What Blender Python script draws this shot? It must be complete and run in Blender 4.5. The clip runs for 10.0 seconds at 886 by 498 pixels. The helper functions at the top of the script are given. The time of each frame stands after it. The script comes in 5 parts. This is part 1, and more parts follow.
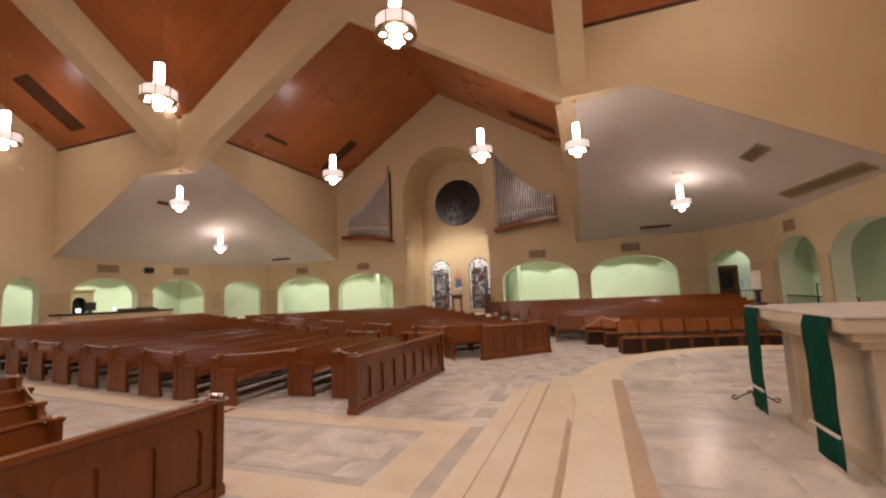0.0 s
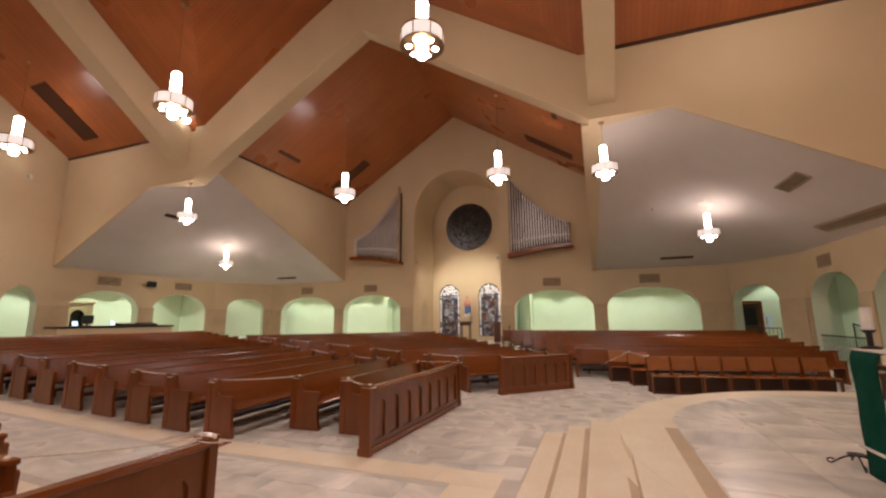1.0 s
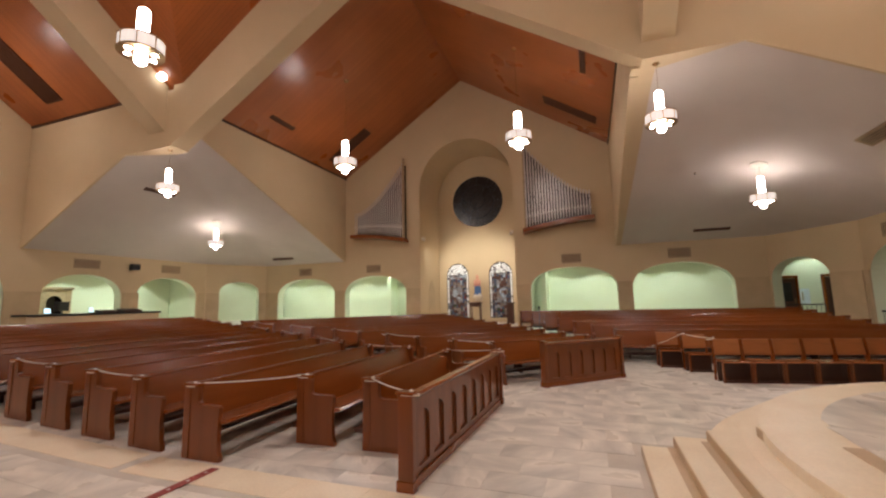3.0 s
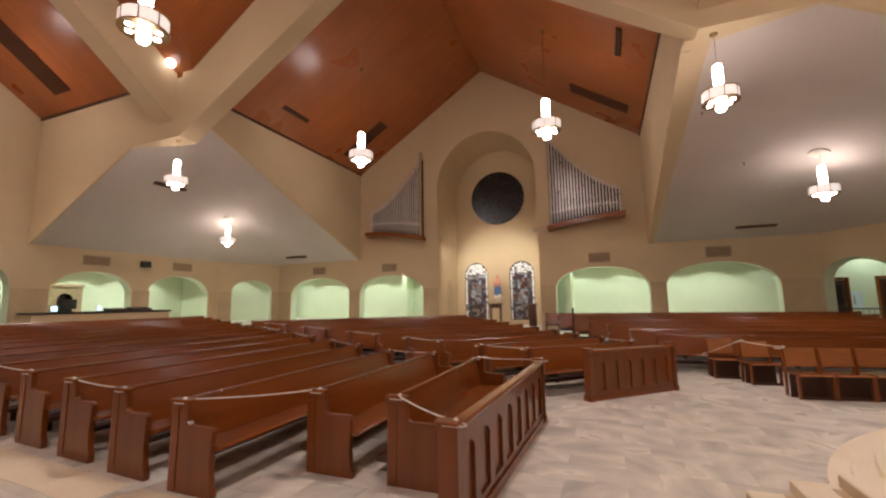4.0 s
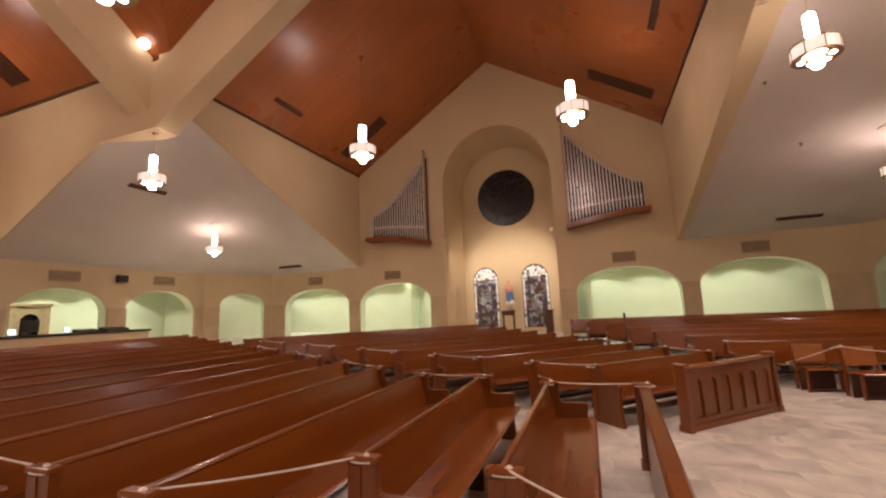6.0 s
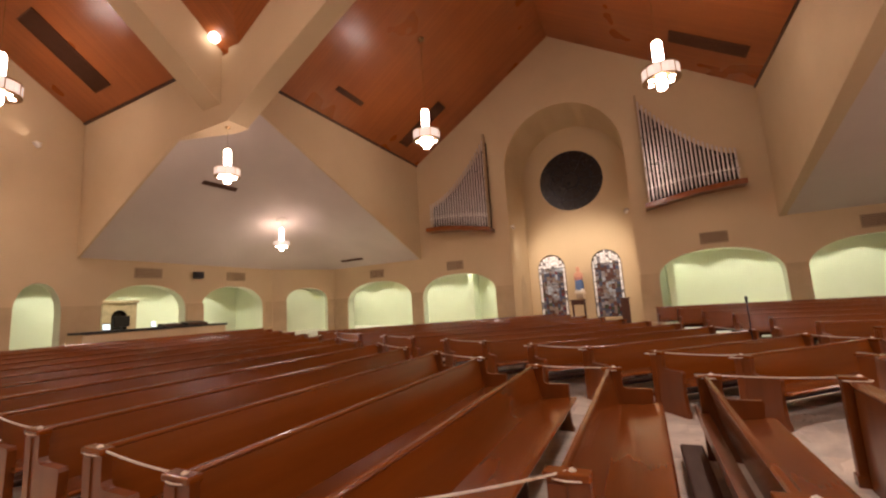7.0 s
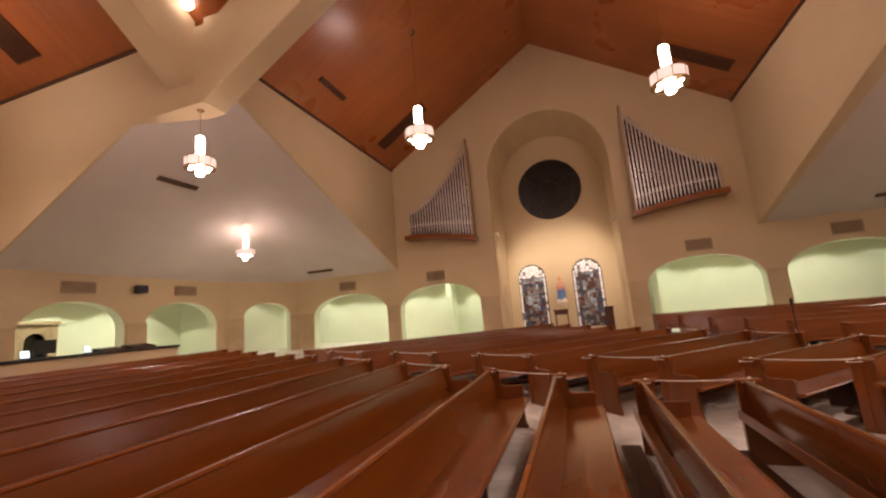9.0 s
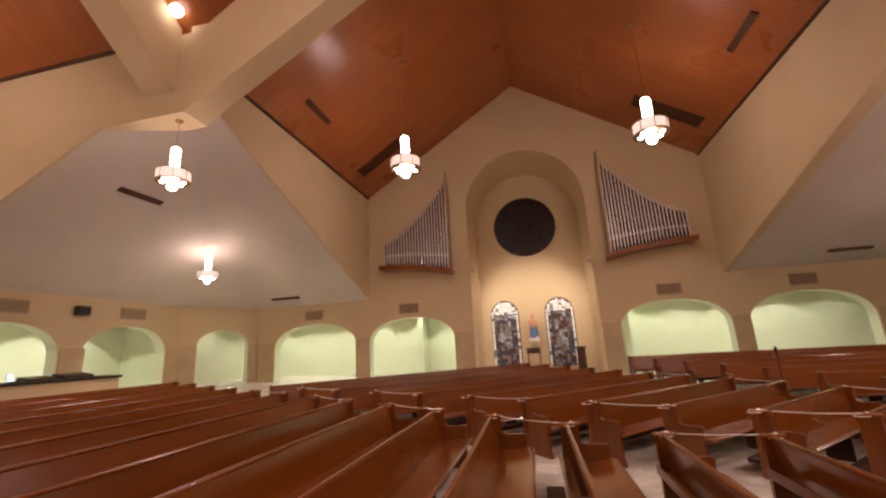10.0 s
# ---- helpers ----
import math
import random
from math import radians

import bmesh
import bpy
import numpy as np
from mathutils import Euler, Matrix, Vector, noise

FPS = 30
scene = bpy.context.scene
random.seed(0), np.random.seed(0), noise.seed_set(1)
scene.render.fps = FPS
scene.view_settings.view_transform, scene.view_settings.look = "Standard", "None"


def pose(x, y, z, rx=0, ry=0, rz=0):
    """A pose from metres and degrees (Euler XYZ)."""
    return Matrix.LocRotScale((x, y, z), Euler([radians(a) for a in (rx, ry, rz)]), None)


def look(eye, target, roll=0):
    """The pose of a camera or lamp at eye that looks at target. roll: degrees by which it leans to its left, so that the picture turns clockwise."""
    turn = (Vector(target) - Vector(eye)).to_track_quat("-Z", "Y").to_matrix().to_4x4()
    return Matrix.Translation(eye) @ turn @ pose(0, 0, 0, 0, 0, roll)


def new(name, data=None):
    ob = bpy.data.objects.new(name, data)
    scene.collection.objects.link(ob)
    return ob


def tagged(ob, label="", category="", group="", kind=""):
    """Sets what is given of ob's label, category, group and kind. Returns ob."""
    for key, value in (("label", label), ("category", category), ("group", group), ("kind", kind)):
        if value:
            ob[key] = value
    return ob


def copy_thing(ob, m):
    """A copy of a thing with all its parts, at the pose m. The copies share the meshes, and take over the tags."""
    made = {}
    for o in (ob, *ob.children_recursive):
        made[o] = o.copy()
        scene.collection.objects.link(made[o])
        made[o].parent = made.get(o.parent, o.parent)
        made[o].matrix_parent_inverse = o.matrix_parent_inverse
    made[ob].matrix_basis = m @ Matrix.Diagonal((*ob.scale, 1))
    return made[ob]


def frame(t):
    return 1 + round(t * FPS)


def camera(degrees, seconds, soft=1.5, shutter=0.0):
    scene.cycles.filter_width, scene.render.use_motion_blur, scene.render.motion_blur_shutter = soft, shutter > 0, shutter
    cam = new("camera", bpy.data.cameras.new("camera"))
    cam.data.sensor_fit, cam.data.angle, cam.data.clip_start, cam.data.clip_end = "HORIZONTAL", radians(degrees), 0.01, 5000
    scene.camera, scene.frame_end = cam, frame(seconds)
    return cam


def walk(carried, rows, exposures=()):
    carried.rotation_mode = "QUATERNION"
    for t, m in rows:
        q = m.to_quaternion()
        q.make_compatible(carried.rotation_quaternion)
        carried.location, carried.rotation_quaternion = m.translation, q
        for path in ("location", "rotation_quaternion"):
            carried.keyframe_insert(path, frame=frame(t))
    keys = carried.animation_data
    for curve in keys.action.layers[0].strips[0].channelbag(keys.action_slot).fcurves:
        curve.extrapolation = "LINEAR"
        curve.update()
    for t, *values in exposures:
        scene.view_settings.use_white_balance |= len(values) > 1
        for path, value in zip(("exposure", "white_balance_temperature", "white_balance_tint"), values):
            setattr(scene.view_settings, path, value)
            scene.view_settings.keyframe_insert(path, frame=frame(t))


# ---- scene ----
cam = camera(94.5, 10.0, soft=2.3)
PATH = [
    (0, (0.56, 0.456, 1.881), (-0.112, 2.327, 2.096), -2.5),
    (0.5, (0.252, 0.687, 1.894), (-0.389, 2.567, 2.134), -0.8),
    (1, (-0.025, 0.974, 1.895), (-0.709, 2.823, 2.233), -0.4),
    (1.5, (-0.37, 1.277, 1.898), (-1.028, 3.139, 2.217), -1.0),
    (2, (-0.689, 1.632, 1.894), (-1.408, 3.473, 2.201), -0.2),
    (2.5, (-1.031, 2.013, 1.877), (-1.677, 3.889, 2.129), -1.4),
    (4, (-2.028, 3.27, 1.877), (-2.753, 5.116, 2.133), -0.8),
    (4.5, (-2.343, 3.695, 1.9), (-2.978, 5.569, 2.192), -1.9),
    (5, (-2.657, 4.094, 1.911), (-3.361, 5.936, 2.249), -0.9),
    (6.5, (-4.045, 4.706, 1.905), (-4.721, 6.569, 2.17), -3.4),
    (7, (-4.655, 4.863, 1.836), (-5.532, 6.639, 2.111), -3.5),
    (7.5, (-5.251, 4.978, 1.853), (-6.023, 6.794, 2.179), -6.0),
    (8, (-5.775, 5.029, 1.849), (-6.484, 6.854, 2.262), -5.1),
    (8.5, (-6.306, 5.101, 1.864), (-6.877, 6.991, 2.185), -4.4),
    (9, (-6.858, 5.205, 1.877), (-7.467, 7.083, 2.202), -4.9),
    (9.5, (-7.303, 5.258, 1.948), (-7.741, 7.187, 2.24), -4.6),
    (10, (-7.586, 5.371, 2.003), (-7.998, 7.272, 2.469), -3.1),
]
walk(cam, [(t, look(eye, target, roll)) for t, eye, target, roll in PATH],
     [(0.0, 0.0, 6200, 9), (2.5, 0.0, 6000, 4), (5.0, 0.0, 6300, 9), (7.0, 0.05, 7050, 19), (10.0, 0.05, 6950, 19)])

# ---- light ----
world = bpy.data.worlds.new("world")
scene.world = world
world.use_nodes = True
world.node_tree.nodes["Background"].inputs["Color"].default_value = (0.02, 0.025, 0.04, 1)
world.node_tree.nodes["Background"].inputs["Strength"].default_value = 0.2
LAMP = 43.0        # glow of the pendant glass
CORRIDOR = 215.0   # watts of each corridor downlight
DOWN = 340.0       # watts of the downlight under each large pendant
SPOT = 430.0       # watts of each niche spotlight


# ---- materials ----
def material(name, colour, rough=0.6, metal=0.0, second=None, scale=4.0, fine=60.0, bump=0.1, stretch=(1, 1, 1), spec=0.5, island=0.0, coat=0.0, slab=False, detail=6, mottle=0.1, vary=0.1):
    m = bpy.data.materials.new(name)
    m.use_nodes = True
    nt = m.node_tree
    b = nt.nodes["Principled BSDF"]
    b.inputs["Roughness"].default_value = rough
    b.inputs["Metallic"].default_value = metal
    b.inputs["Specular IOR Level"].default_value = spec
    b.inputs["Coat Weight"].default_value = coat
    b.inputs["Coat Roughness"].default_value = 0.16
    tc = nt.nodes.new("ShaderNodeTexCoord")
    mp = nt.nodes.new("ShaderNodeMapping")
    mp.inputs["Scale"].default_value = stretch
    if slab:
        # each slab cut from another place in the stone
        pos = nt.nodes.new("ShaderNodeNewGeometry")
        who = nt.nodes.new("ShaderNodeObjectInfo")
        sum_ = nt.nodes.new("ShaderNodeMath")
        sum_.operation = "ADD"
        nt.links.new(who.outputs["Random"], sum_.inputs[0])
        nt.links.new(pos.outputs["Random Per Island"], sum_.inputs[1])
        spin = nt.nodes.new("ShaderNodeVectorRotate")
        spin.rotation_type = "Z_AXIS"
        ang = nt.nodes.new("ShaderNodeMath")
        ang.operation = "MULTIPLY"
        ang.inputs[1].default_value = 37.0
        nt.links.new(sum_.outputs[0], ang.inputs[0])
        nt.links.new(pos.outputs["Position"], spin.inputs["Vector"])
        nt.links.new(ang.outputs[0], spin.inputs["Angle"])
        nt.links.new(spin.outputs[0], mp.inputs["Vector"])
    else:
        nt.links.new(tc.outputs["Object"], mp.inputs["Vector"])
    n1 = nt.nodes.new("ShaderNodeTexNoise")
    n1.inputs["Scale"].default_value = scale
    n1.inputs["Detail"].default_value = detail
    n2 = nt.nodes.new("ShaderNodeTexNoise")
    n2.inputs["Scale"].default_value = fine
    n2.inputs["Detail"].default_value = 4
    for n in (n1, n2):
        nt.links.new(mp.outputs[0], n.inputs["Vector"])
    second = second or tuple(c * 0.82 for c in colour)
    mix = nt.nodes.new("ShaderNodeMix")
    mix.data_type = "RGBA"
    mix.inputs["A"].default_value = (*colour, 1)
    mix.inputs["B"].default_value = (*second, 1)
    ramp = nt.nodes.new("ShaderNodeMapRange")
    ramp.inputs["From Min"].default_value, ramp.inputs["From Max"].default_value = 0.35, 0.68
    nt.links.new(n1.outputs["Fac"], ramp.inputs["Value"])
    nt.links.new(ramp.outputs[0], mix.inputs["Factor"])
    hsv = nt.nodes.new("ShaderNodeHueSaturation")
    nt.links.new(mix.outputs["Result"], hsv.inputs["Color"])
    val = nt.nodes.new("ShaderNodeMapRange")
    val.inputs["To Min"].default_value, val.inputs["To Max"].default_value = 1 - mottle, 1 + mottle
    nt.links.new(n2.outputs["Fac"], val.inputs["Value"])
    last = val.outputs[0]
    if island:
        oi = nt.nodes.new("ShaderNodeObjectInfo")
        geo = nt.nodes.new("ShaderNodeNewGeometry")
        add = nt.nodes.new("ShaderNodeMath")
        add.operation = "ADD"
        nt.links.new(oi.outputs["Random"], add.inputs[0])
        nt.links.new(geo.outputs["Random Per Island"], add.inputs[1])
        r2 = nt.nodes.new("ShaderNodeMapRange")
        r2.inputs["From Max"].default_value = 2.0
        r2.inputs["To Min"].default_value, r2.inputs["To Max"].default_value = 1 - island, 1 + island
        nt.links.new(add.outputs[0], r2.inputs["Value"])
        mul = nt.nodes.new("ShaderNodeMath")
        mul.operation = "MULTIPLY"
        nt.links.new(last, mul.inputs[0])
        nt.links.new(r2.outputs[0], mul.inputs[1])
        last = mul.outputs[0]
    nt.links.new(last, hsv.inputs["Value"])
    nt.links.new(hsv.outputs[0], b.inputs["Base Color"])
    rr = nt.nodes.new("ShaderNodeMapRange")
    rr.inputs["To Min"].default_value, rr.inputs["To Max"].default_value = max(0.02, rough - vary), min(1, rough + vary)
    nt.links.new(n1.outputs["Fac"], rr.inputs["Value"])
    nt.links.new(rr.outputs[0], b.inputs["Roughness"])
    if bump:
        bp = nt.nodes.new("ShaderNodeBump")
        bp.inputs["Strength"].default_value = bump
        bp.inputs["Distance"].default_value = 0.01
        nt.links.new(n2.outputs["Fac"], bp.inputs["Height"])
        nt.links.new(bp.outputs[0], b.inputs["Normal"])
    return m


def glowing(name, colour, strength):
    m = bpy.data.materials.new(name)
    m.use_nodes = True
    b = m.node_tree.nodes["Principled BSDF"]
    b.inputs["Base Color"].default_value = (0.8, 0.78, 0.74, 1)
    b.inputs["Roughness"].default_value = 0.3
    b.inputs["Emission Color"].default_value = (*colour, 1)
    b.inputs["Emission Strength"].default_value = strength
    return m


PLASTER = material("tan_plaster", (0.62, 0.487, 0.31), 0.8, second=(0.58, 0.452, 0.285), scale=0.6, fine=90, bump=0.15, spec=0.2)
DADO = material("tan_stone_cladding", (0.55, 0.42, 0.26), 0.6, second=(0.47, 0.36, 0.22), scale=1.5, fine=40, bump=0.1, spec=0.3)
GREY = material("white_ceiling_plaster", (0.64, 0.575, 0.53), 0.85, second=(0.585, 0.525, 0.485), scale=0.5, fine=110, bump=0.15, spec=0.2)
GREEN = material("pale_green_paint", (0.74, 0.79, 0.63), 0.8, second=(0.70, 0.75, 0.59), scale=0.8, fine=90, bump=0.1, spec=0.2)
CEDAR = material("cedar_ceiling_boards", (0.36, 0.108, 0.030), 0.3, second=(0.30, 0.088, 0.024), scale=0.5, fine=9, bump=0.015, stretch=(1, 1, 1), spec=0.45, detail=2, mottle=0.07)
OAK = material("stained_oak", (0.22, 0.058, 0.0088), 0.23, second=(0.175, 0.045, 0.0066), scale=0.8, fine=14, bump=0.01, stretch=(7, 0.5, 7), spec=0.35, island=0.22, coat=0.4, detail=3, mottle=0.07, vary=0.03)
OAKV = material("stained_oak_upright", (0.178, 0.048, 0.0082), 0.29, second=(0.14, 0.037, 0.006), scale=1.0, fine=14, bump=0.01, stretch=(7, 7, 0.5), spec=0.35, island=0.22, coat=0.4, detail=3, mottle=0.05, vary=0.03)
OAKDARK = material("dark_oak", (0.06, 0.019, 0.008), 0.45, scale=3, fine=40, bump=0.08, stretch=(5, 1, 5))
OAKLIGHT = material("honey_oak", (0.36, 0.13, 0.038), 0.38, second=(0.28, 0.098, 0.028), scale=2, fine=30, bump=0.06, stretch=(5, 1, 5), island=0.14)
# darker stone of the platform border; on the steps it colours shade
BORDER_AND_RISER_SHADE = material("cream_border_and_riser_shade", (0.60, 0.45, 0.28), 0.4, second=(0.52, 0.38, 0.23), scale=1.6, fine=30, bump=0.05)
CREAM = material("cream_limestone", (0.88, 0.78, 0.60), 0.35, second=(0.82, 0.70, 0.52), scale=1.6, fine=30, bump=0.05, spec=0.5, island=0.06)
MARBLE = material("grey_veined_marble", (0.85, 0.80, 0.71), 0.3, second=(0.46, 0.435, 0.39), scale=0.9, fine=7, bump=0.02, spec=0.5, island=0.07, stretch=(1, 2.6, 1), slab=True)
GROUT = material("grey_joint", (0.66, 0.61, 0.53), 0.7, scale=2, fine=40, bump=0.1)
STONE = material("cream_altar_stone", (0.70, 0.60, 0.46), 0.5, second=(0.62, 0.52, 0.38), scale=2, fine=40, bump=0.1)
CLOTHGREEN = material("green_cloth", (0.008, 0.115, 0.072), 0.85, scale=8, fine=200, bump=0.3, spec=0.2)
WHITE = material("white_linen", (0.75, 0.70, 0.62), 0.85, scale=6, fine=160, bump=0.2, spec=0.2)
CORD = material("white_cotton_cord", (0.85, 0.78, 0.66), 0.9, scale=30, fine=400, bump=0.4, spec=0.2)
TIN = material("organ_pipe_metal", (0.66, 0.62, 0.59), 0.3, 0.55, scale=5, fine=60, bump=0.02)
PALETIN = material("pale_pipe_metal", (0.82, 0.79, 0.75), 0.3, 0.5, scale=5, fine=60, bump=0.02)
BRASS = material("aged_brass", (0.35, 0.22, 0.10), 0.4, 1.0, scale=10, fine=80, bump=0.03)
BLACK = material("black_metal", (0.012, 0.011, 0.011), 0.45, scale=8, fine=80, bump=0.05)
GRILLE = material("painted_grille", (0.42, 0.31, 0.19), 0.6, scale=6, fine=80, bump=0.1)
# dark glass of windows and doors; also colours shade behind pipes and in the cabinet
DARKGLASS_AND_SHADE = material("dark_leaded_glass_and_shade", (0.012, 0.010, 0.010), 0.25, scale=3, fine=30, bump=0.1)
LEAD = material("lead_cames", (0.03, 0.03, 0.035), 0.5, 0.6, scale=8, fine=60, bump=0.1)
DARKBROWN = material("brown_shadow_grille", (0.10, 0.036, 0.014), 0.6, scale=5, fine=60, bump=0.1)
REDTAPE = material("dark_red_tape", (0.30, 0.05, 0.04), 0.7, scale=8, fine=90, bump=0.1)
PAPER = material("paper", (0.75, 0.72, 0.68), 0.8, scale=5, fine=80, bump=0.05)
GLOW = glowing("lit_lamp_glass", (1.0, 0.81, 0.72), LAMP)
BULBGLOW = glowing("lit_round_bulb", (1.0, 0.93, 0.90), 6.0)
GLOWSOFT = glowing("lit_frosted_band", (1.0, 0.80, 0.70), 0.8)
PANEL = glowing("lit_screen", (0.55, 0.8, 1.0), 2.0)

# boards of the ceiling: fine lines along the slope
def board_lines(m, width=0.14):
    nt = m.node_tree
    b = nt.nodes["Principled BSDF"]
    uv = nt.nodes.new("ShaderNodeUVMap")
    wave = nt.nodes.new("ShaderNodeSeparateXYZ")
    nt.links.new(uv.outputs[0], wave.inputs[0])
    mod = nt.nodes.new("ShaderNodeMath")
    mod.operation = "MODULO"
    mod.inputs[1].default_value = width
    nt.links.new(wave.outputs["X"], mod.inputs[0])
    less = nt.nodes.new("ShaderNodeMath")
    less.operation = "LESS_THAN"
    less.inputs[1].default_value = 0.012
    nt.links.new(mod.outputs[0], less.inputs[0])
    flo = nt.nodes.new("ShaderNodeMath")
    flo.operation = "SNAP"
    flo.inputs[1].default_value = width
    nt.links.new(wave.outputs["X"], flo.inputs[0])
    wn = nt.nodes.new("ShaderNodeTexWhiteNoise")
    wn.noise_dimensions = "1D"
    nt.links.new(flo.outputs[0], wn.inputs["W"])
    old = b.inputs["Base Color"].links[0].from_socket
    hs = nt.nodes.new("ShaderNodeHueSaturation")
    mr = nt.nodes.new("ShaderNodeMapRange")
    mr.inputs["To Min"].default_value, mr.inputs["To Max"].default_value = 0.93, 1.06
    nt.links.new(wn.outputs["Value"], mr.inputs["Value"])
    sub = nt.nodes.new("ShaderNodeMath")
    sub.operation = "MULTIPLY_ADD"
    sub.inputs[1].default_value = -0.28
    nt.links.new(less.outputs[0], sub.inputs[0])
    nt.links.new(mr.outputs[0], sub.inputs[2])
    nt.links.new(sub.outputs[0], hs.inputs["Value"])
    nt.links.new(old, hs.inputs["Color"])
    nt.links.new(hs.outputs[0], b.inputs["Base Color"])


board_lines(CEDAR)


# ---- builders ----
def mesh_of(name, bm, mat):
    bmesh.ops.recalc_face_normals(bm, faces=bm.faces)
    me = bpy.data.meshes.new(name)
    bm.to_mesh(me)
    bm.free()
    me.materials.append(mat)
    return me


def part(name, bm, mat, parent=None, label="", smooth=False):
    me = mesh_of(name, bm, mat)
    if smooth:
        me.shade_smooth()
    ob = new(name, me)
    if parent is not None:
        ob.parent = parent
    if label:
        ob["label"] = label
    return ob


def thing(name, label, category, group="", kind="", m=None):
    ob = new(name)
    ob.empty_display_size = 0.2
    if m is not None:
        ob.matrix_basis = m
    return tagged(ob, label, category, group, kind)


def box(bm, x0, x1, y0, y1, z0, z1, chamfer=0.0):
    r = bmesh.ops.create_cube(bm, size=1)
    for v in r["verts"]:
        v.co = Vector(((x0 + x1) / 2 + v.co.x * (x1 - x0), (y0 + y1) / 2 + v.co.y * (y1 - y0), (z0 + z1) / 2 + v.co.z * (z1 - z0)))
    if chamfer:
        edges = {e for v in r["verts"] for e in v.link_edges}
        bmesh.ops.bevel(bm, geom=list(edges), offset=chamfer, segments=2, affect="EDGES", profile=0.5)
    return bm


def boxes(*rows, chamfer=0.0):
    bm = bmesh.new()
    for r in rows:
        box(bm, *r, chamfer=chamfer)
    return bm


def lathe(profile, steps=20):
    """A turned shape about z from (radius, height) pairs."""
    bm = bmesh.new()
    rings = []
    for r, z in profile:
        rings.append([bm.verts.new((r * math.cos(2 * math.pi * k / steps), r * math.sin(2 * math.pi * k / steps), z)) for k in range(steps)])
    for a, b in zip(rings, rings[1:]):
        for k in range(steps):
            bm.faces.new((a[k], a[(k + 1) % steps], b[(k + 1) % steps], b[k]))
    bm.faces.new(rings[0][::-1])
    bm.faces.new(rings[-1])
    return bm


def tube(points, radius, steps=6):
    """A round cord along points."""
    bm = bmesh.new()
    pts = [Vector(p) for p in points]
    rings = []
    for i, p in enumerate(pts):
        d = (pts[min(i + 1, len(pts) - 1)] - pts[max(i - 1, 0)]).normalized()
        side = d.cross(Vector((0, 0, 1)))
        side = side.normalized() if side.length > 1e-3 else Vector((1, 0, 0))
        up = side.cross(d)
        rings.append([bm.verts.new(p + radius * (side * math.cos(2 * math.pi * k / steps) + up * math.sin(2 * math.pi * k / steps))) for k in range(steps)])
    for a, b in zip(rings, rings[1:]):
        for k in range(steps):
            bm.faces.new((a[k], a[(k + 1) % steps], b[(k + 1) % steps], b[k]))
    bm.faces.new(rings[0][::-1])
    bm.faces.new(rings[-1])
    return bm


def extrude_poly(bm, pts, axis, lo, hi):
    """A prism: pts in the plane across axis (x: (y, z), y: (x, z), z: (x, y))."""
    def at(p, h):
        return {"x": (h, p[0], p[1]), "y": (p[0], h, p[1]), "z": (p[0], p[1], h)}[axis]
    a = [bm.verts.new(at(p, lo)) for p in pts]
    b = [bm.verts.new(at(p, hi)) for p in pts]
    bm.faces.new(a)
    bm.faces.new(b[::-1])
    for k in range(len(pts)):
        n = (k + 1) % len(pts)
        bm.faces.new((a[k], b[k], b[n], a[n]))
    return bm


def arch(s0, s1, spring, top, sill=None, power=2.0):
    """An opening from s0 to s1 along a wall, with a curved head."""
    return (s0, s1, spring, top, sill, power)


